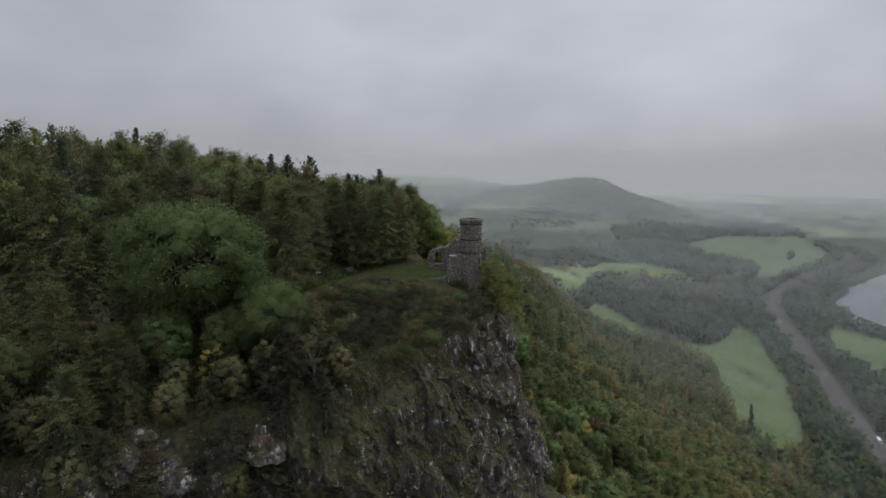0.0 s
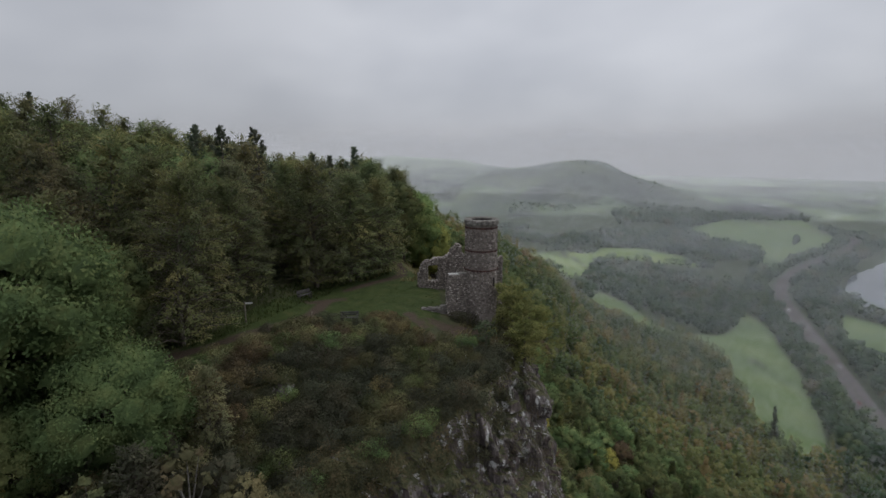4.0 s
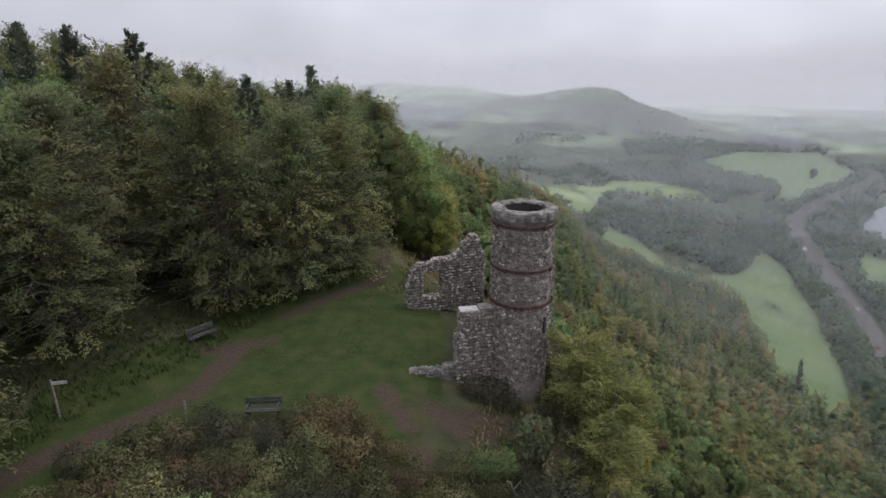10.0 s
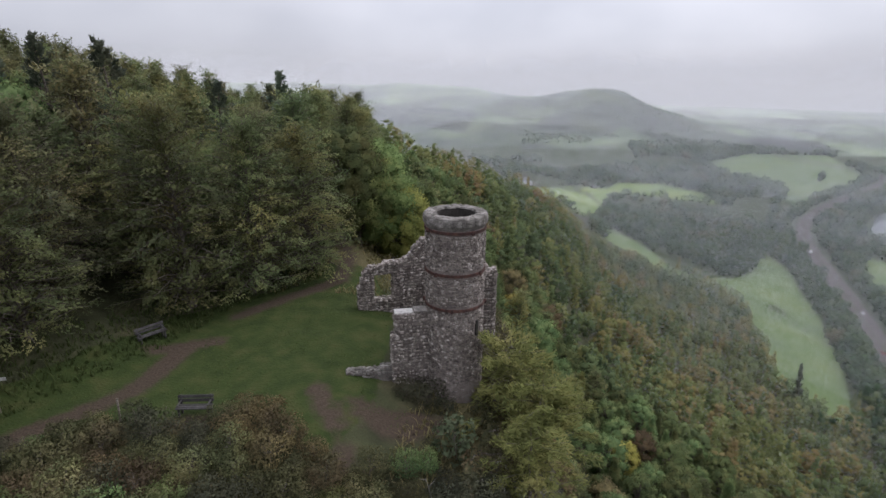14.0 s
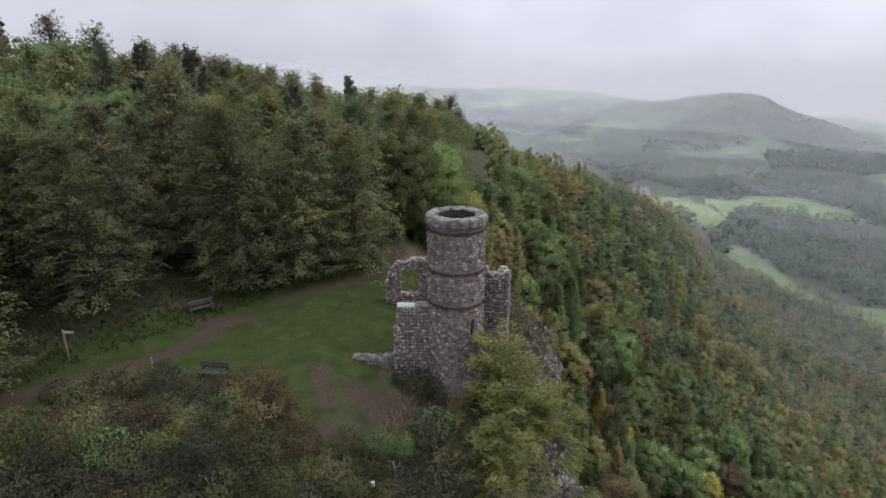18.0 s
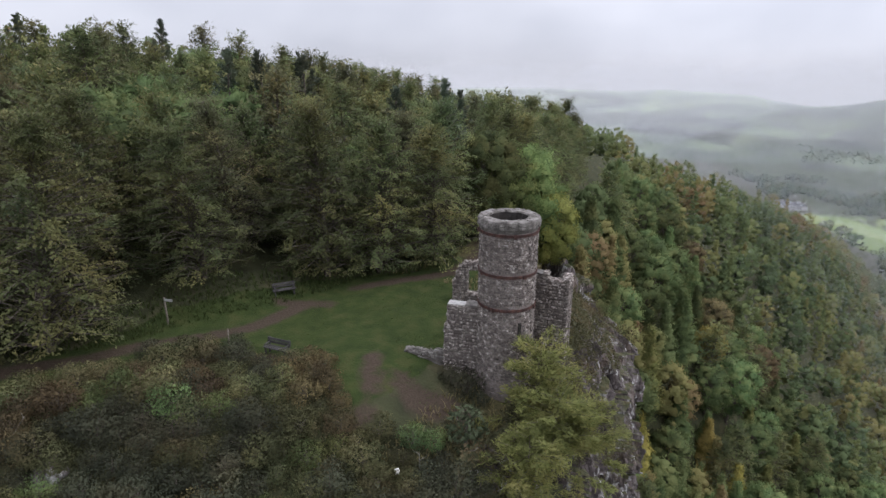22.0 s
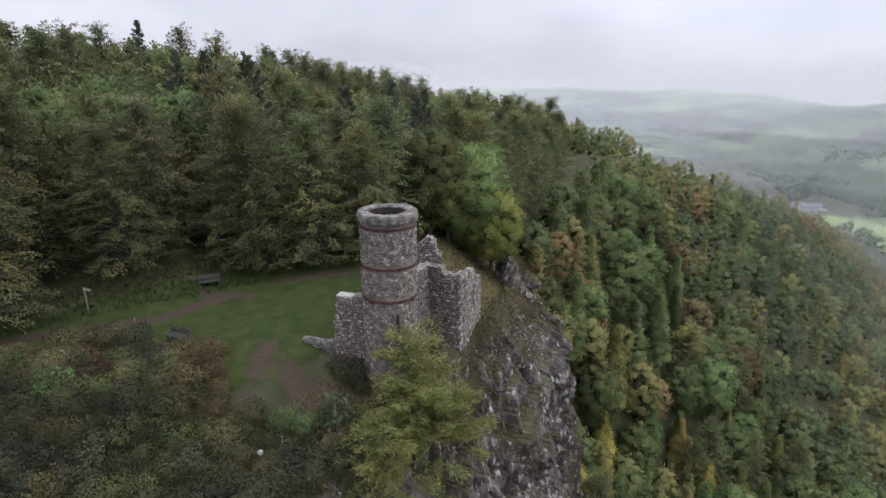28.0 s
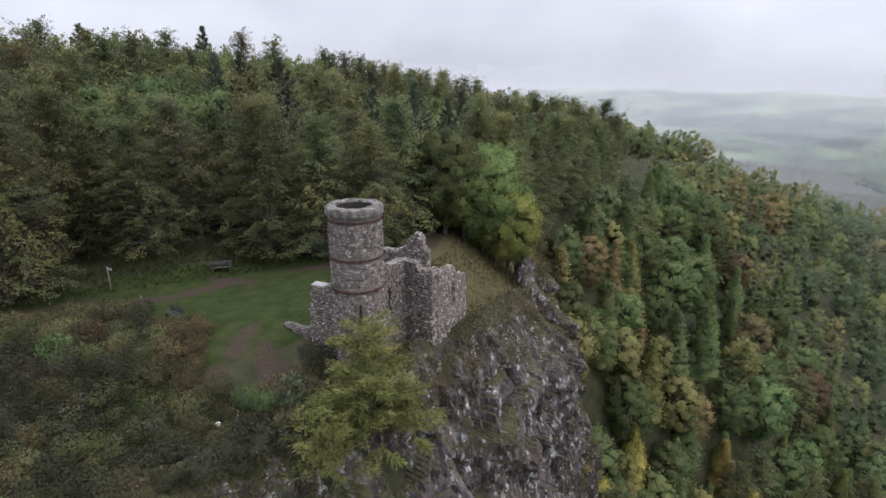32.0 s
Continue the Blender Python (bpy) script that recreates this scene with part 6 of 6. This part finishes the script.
for i, (x, y, s, z) in enumerate(((-4.4, 123.0, 1.5, -9.8), (-3.6, 121.5, 1.1, -9.6), (2.6, 108.0, 1.2, -6.4), (1.6, 109.5, 0.9, -6.3), (4.4, 98.5, 1.0, None), (6.6, 91.0, 1.0, None), (7.6, 88.0, 0.8, None), (7.9, 84.0, 0.9, None),
                                  (7.6, 80.6, 0.7, None), (7.2, 79.3, 0.5, None), (7.7, 77.8, 0.8, None), (-11.8, 51.2, 1.2, None), (-10.9, 62.0, 0.7, None), (6.1, 70.4, 0.9, None), (7.5, 72.6, 0.8, None), (-26.5, 45.5, 1.4, None))):
    boulder(x, y, s, i + 1, z, i * 47)


def pillar(x, y, r, h, seed, lean=0.0):
    """A broken pinnacle of rock on the brink: stacked angular blocks that narrow upwards."""
    t, z = np.meshgrid(np.linspace(0, 2 * math.pi, 33)[:-1], np.linspace(0, 1, 26))
    blk = cells(t * 5 / 6.2832 + 9 * seed, z * h * 0.55, seed + 3)
    chip = cells(t * 14 / 6.2832 + 5 * seed, z * h * 1.5, seed + 5)
    rad = r * (1.25 - 0.85 * z ** 1.6) * (0.68 + 0.55 * blk + 0.22 * chip) * np.where(z > 0.999, 0.05, 1.0)
    v = np.stack([rad * np.cos(t) + lean * z * h, rad * np.sin(t) * 0.8, z * h + 0.35 * (blk - 0.5) * z], -1).reshape(-1, 3)
    k = np.arange(t.size).reshape(t.shape)
    q = np.stack([k[:-1], np.roll(k, -1, 1)[:-1], np.roll(k, -1, 1)[1:], k[1:]], -1).reshape(-1, 4)
    me = fast_mesh("pinnacle", v, q, M_ROCK)
    me.attributes.new("overgrown", "FLOAT", "POINT").data.foreach_set("value", np.full(len(v), -0.1, np.float32))
    ob = new("pinnacle", me)
    ob.matrix_basis = pose(x, y, float(land(x, y)) - 1.2, 0, 0, seed * 70)
    return tagged(ob, "jagged grey rock pinnacle on the brink of the crag", "rock", "pinnacles on the brink")


for i, (x, y, r, h) in enumerate(((0.5, 106.6, 1.0, 4.6), (1.4, 105.2, 1.1, 4.0), (-0.6, 108.4, 0.9, 4.8), (2.2, 103.4, 1.0, 3.4), (3.2, 101.2, 0.9, 2.8), (4.1, 98.4, 0.9, 2.4), (4.9, 95.6, 0.8, 2.1), (5.7, 92.4, 0.8, 1.9), (6.7, 88.4, 0.8, 1.8), (-2.2, 112.0, 1.0, 3.6))):
    pillar(x, y, r, h, i + 1, 0.08 * (i % 3 - 1))
for i, (x, y, r, h) in enumerate(((-31.0, 42.0, 2.0, 3.4), (-27.4, 44.0, 1.7, 2.6), (-24.0, 45.0, 2.3, 3.6), (-20.6, 46.6, 1.6, 3.4), (-17.2, 48.6, 1.8, 3.2), (-13.6, 50.2, 1.5, 3.6), (-11.0, 51.6, 1.2, 3.0), (-8.6, 53.4, 1.3, 2.8), (-4.2, 57.0, 1.1, 2.4), (2.6, 64.6, 1.0, 2.2), (5.2, 68.0, 1.0, 2.3))):
    pillar(x, y, r, h, i + 21, 0.05)
M_PALEROCK = material("pale_stone", [(0.4, 0.4, 0.38), (0.62, 0.61, 0.58)], scale=6.0)
bm = bmesh.new()
bmesh.ops.create_icosphere(bm, subdivisions=2, radius=0.14)
for v in bm.verts:
    v.co *= 1 + 0.3 * noise.noise(v.co * 9)
me = bpy.data.meshes.new("pale_stone")
bm.to_mesh(me)
bm.free()
me.materials.append(M_PALEROCK)
ob = new("pale_stone", me)
ob.matrix_basis = pose(2.12, 69.77, float(land(2.12, 69.77)) + 0.35)
tagged(ob, "small pale stone among the bushes", "stone")
for i, (x, y, a, el) in enumerate(((3.2, 70.0, 120, 50), (-13.5, 62.0, 75, 50))):
    bm = bmesh.new()
    d = Vector((math.cos(radians(a)) * math.cos(radians(el)), math.sin(radians(a)) * math.cos(radians(el)), math.sin(radians(el))))
    rod(bm, (0, 0, 0), d * 1.1, 0.022, 0.008, 6)
    rod(bm, d * 0.7, d * 0.7 + Vector((d.y, -d.x, 0.5)) * 0.6, 0.018, 0.006, 5)
    rod(bm, d * 1.0, d * 1.0 + Vector((-d.y, d.x, 0.4)) * 0.45, 0.015, 0.005, 5)
    me = bpy.data.meshes.new("dead_branch")
    bm.to_mesh(me)
    bm.free()
    me.materials.append(M_BIRCH)
    ob = new("dead_branch", me)
    ob.matrix_basis = pose(x, y, float(land(x, y)) + (0.05 if el < 10 else 0.5))
    tagged(ob, "bare pale dead branch", "branch", "dead branches")


# ---- valley: houses, cars, sheep ----
M_HARL = material("grey_harling", [(0.30, 0.29, 0.28), (0.42, 0.41, 0.39)], scale=0.5)
M_SLATE = material("slate_roof", [(0.09, 0.09, 0.10), (0.16, 0.16, 0.17)], scale=0.6, stretch=(1, 1, 3))
M_GLASS = material("window_dark", [(0.03, 0.035, 0.04), (0.05, 0.055, 0.06)], rough=0.15, bump=0, spec=0.5)


def house(x, y, turn, w, d, h, label):
    t = thing("house", (x, y, float(land(x, y)) + 0.3), label, "house", turn=turn)
    part("wall", box(bmesh.new(), (w, d, h + 2), (0, 0, h / 2 - 1)), t, M_HARL)
    bm = bmesh.new()
    r = d * 0.42
    vs = [bm.verts.new(c) for c in ((-w / 2 - 0.4, -d / 2 - 0.5, h), (w / 2 + 0.4, -d / 2 - 0.5, h), (w / 2 + 0.4, d / 2 + 0.5, h), (-w / 2 - 0.4, d / 2 + 0.5, h), (-w / 2 - 0.4, 0, h + r), (w / 2 + 0.4, 0, h + r))]
    for f in ((0, 1, 5, 4), (2, 3, 4, 5), (0, 4, 3), (1, 2, 5), (0, 3, 2, 1)):
        bm.faces.new([vs[i] for i in f])
    roof = part("roof", bm, t, M_SLATE, "grey slate roof")
    for s in (-1, 1):
        part("chimney", box(bmesh.new(), (1.0, 1.2, 2.2), (s * (w / 2 - 1), 0, h + r + 0.3), (0, 0, 0), 0.05), roof, M_HARL)
    n = max(2, int(w / 4))
    for k in range(n):
        for z in ((1.6, 4.4) if h > 5 else (1.6,)):
            for s in (-1, 1):
                part("window", box(bmesh.new(), (1.1, 0.12, 1.5), (-w / 2 + (k + 0.5) * w / n, s * (d / 2 + 0.05), z), (0, 0, 0), 0.02), t, M_GLASS)
    return t


house(106, 862, 20, 20, 8, 6, "grey stone farmhouse with slate roof beside the pasture")
house(120, 872, -65, 13, 7, 5, "low stone farm wing with slate roof")
house(92, 872, 15, 10, 7, 4, "small stone cottage among trees")
house(352, 1200, 30, 16, 8, 6, "pale stone house half hidden by trees")
house(330, 1190, -40, 11, 7, 5, "small pale cottage half hidden by trees")
house(372, 1206, 10, 12, 7, 5, "pale rendered cottage half hidden by trees")
house(247, 981, 40, 11, 6, 3, "low farm shed in the pasture")
house(640, 905, 35, 12, 7, 4, "roadside building with slate roof")

PAINTS = [material("car_paint_" + n_, [c, tuple(v * 1.1 for v in c)], rough=0.25, bump=0, fine=0.02, spec=0.5) for n_, c in (("white", (0.75, 0.75, 0.75)), ("silver", (0.45, 0.46, 0.48)), ("red", (0.35, 0.04, 0.03)), ("dark", (0.05, 0.05, 0.06)))]
M_TYRE = material("tyre_rubber", [(0.02, 0.02, 0.02), (0.035, 0.035, 0.035)], bump=0)


def car(x, y, z, turn, paint, label, van=False):
    t = thing("van" if van else "car", (x, y, z), label, "van" if van else "car", "traffic on the road", turn=turn)
    L, H = (5.6, 2.1) if van else (4.4, 1.0)
    part("body", box(bmesh.new(), (L, 1.85, H - 0.35), (0, 0, 0.35 + (H - 0.35) / 2), (0, 0, 0), 0.12), t, paint)
    if not van:
        bm = box(bmesh.new(), (2.3, 1.6, 0.55), (-0.2, 0, 1.25), (0, 0, 0), 0.18)
        part("cabin", bm, t, M_GLASS, "dark glazed cabin")
    else:
        part("windscreen", box(bmesh.new(), (0.1, 1.5, 0.7), (L / 2 + 0.01, 0, 1.6)), t, M_GLASS)
    for sx in (-1, 1):
        for sy in (-1, 1):
            part("wheel", rod(bmesh.new(), (sx * L * 0.31, sy * 0.93 - 0.11, 0.33), (sx * L * 0.31, sy * 0.93 + 0.11, 0.33), 0.33, None, 12), t, M_TYRE)
    for sy in (-1, 1):
        part("headlight", box(bmesh.new(), (0.08, 0.32, 0.16), (L / 2 + 0.01, sy * 0.62, 0.68)), t, M_SIGN)
    return t


road_h = road_z(ROAD_LINE)
ts = np.gradient(ROAD_LINE, axis=0)
rng = np.random.default_rng(77)
for k, s in enumerate((40, 52, 63, 70, 84, 97, 112, 121, 133, 147, 158, 172, 181, 188, 203, 214, 222)):
    if s >= len(ROAD_LINE):
        break
    side = 2.9 if k % 2 else -2.9
    if k % 3 == 0:
        side *= 1.95
    d = ts[s] / np.hypot(*ts[s])
    x, y = ROAD_LINE[s] + np.array([d[1], -d[0]]) * side
    a = math.degrees(math.atan2(d[1], d[0])) + (180 if side > 0 else 0)
    c = (0, 1, 0, 2, 0, 3, 1)[k % 7]
    car(x, y, road_h[s] + 0.02, a, PAINTS[c], ("white", "silver", "red", "dark")[c] + (" van driving on the dual carriageway" if k % 5 == 4 else " car driving on the dual carriageway"), k % 5 == 4)

# sheep, each a small pale ball, scattered over part of the pasture
sheep = scatter(51, (130, 230, 760, 900), 6, lambda x, y: inside_of(x, y, FIELDS["sheep_field"]) & (fbm(x * 0.03, y * 0.03) > 0.45), 260)
VS, FS, o = [], [], 0
bm = bmesh.new()
bmesh.ops.create_icosphere(bm, subdivisions=1, radius=1.0)
sv, sf = np.array([v.co for v in bm.verts]), np.array([[v.index for v in f.verts] for f in bm.faces])
bm.free()
M_FLEECE = material("pale_fleece", [(0.55, 0.54, 0.5), (0.7, 0.69, 0.65)], scale=1.0)
for x, y in sheep[:46]:
    VS.append(sv * np.array([0.75, 0.45, 0.5]) + np.array([x, y, float(land(x, y)) + 1.0]))
    FS.append(sf + o)
    o += len(sv)
tagged(new("pale_specks", fast_mesh("pale_specks", np.concatenate(VS), np.concatenate(FS), M_FLEECE, True)), "scattered pale sheep, as small balls, on the far pasture", "bales", kind="stuff")
for x, y, s in ((700, 1085, 1.7), (690, 1075, 1.0)):
    plant(rounds_lo[0], x, y, "lone broad tree in the far pasture", size=s, leaves=M_VALLEY)
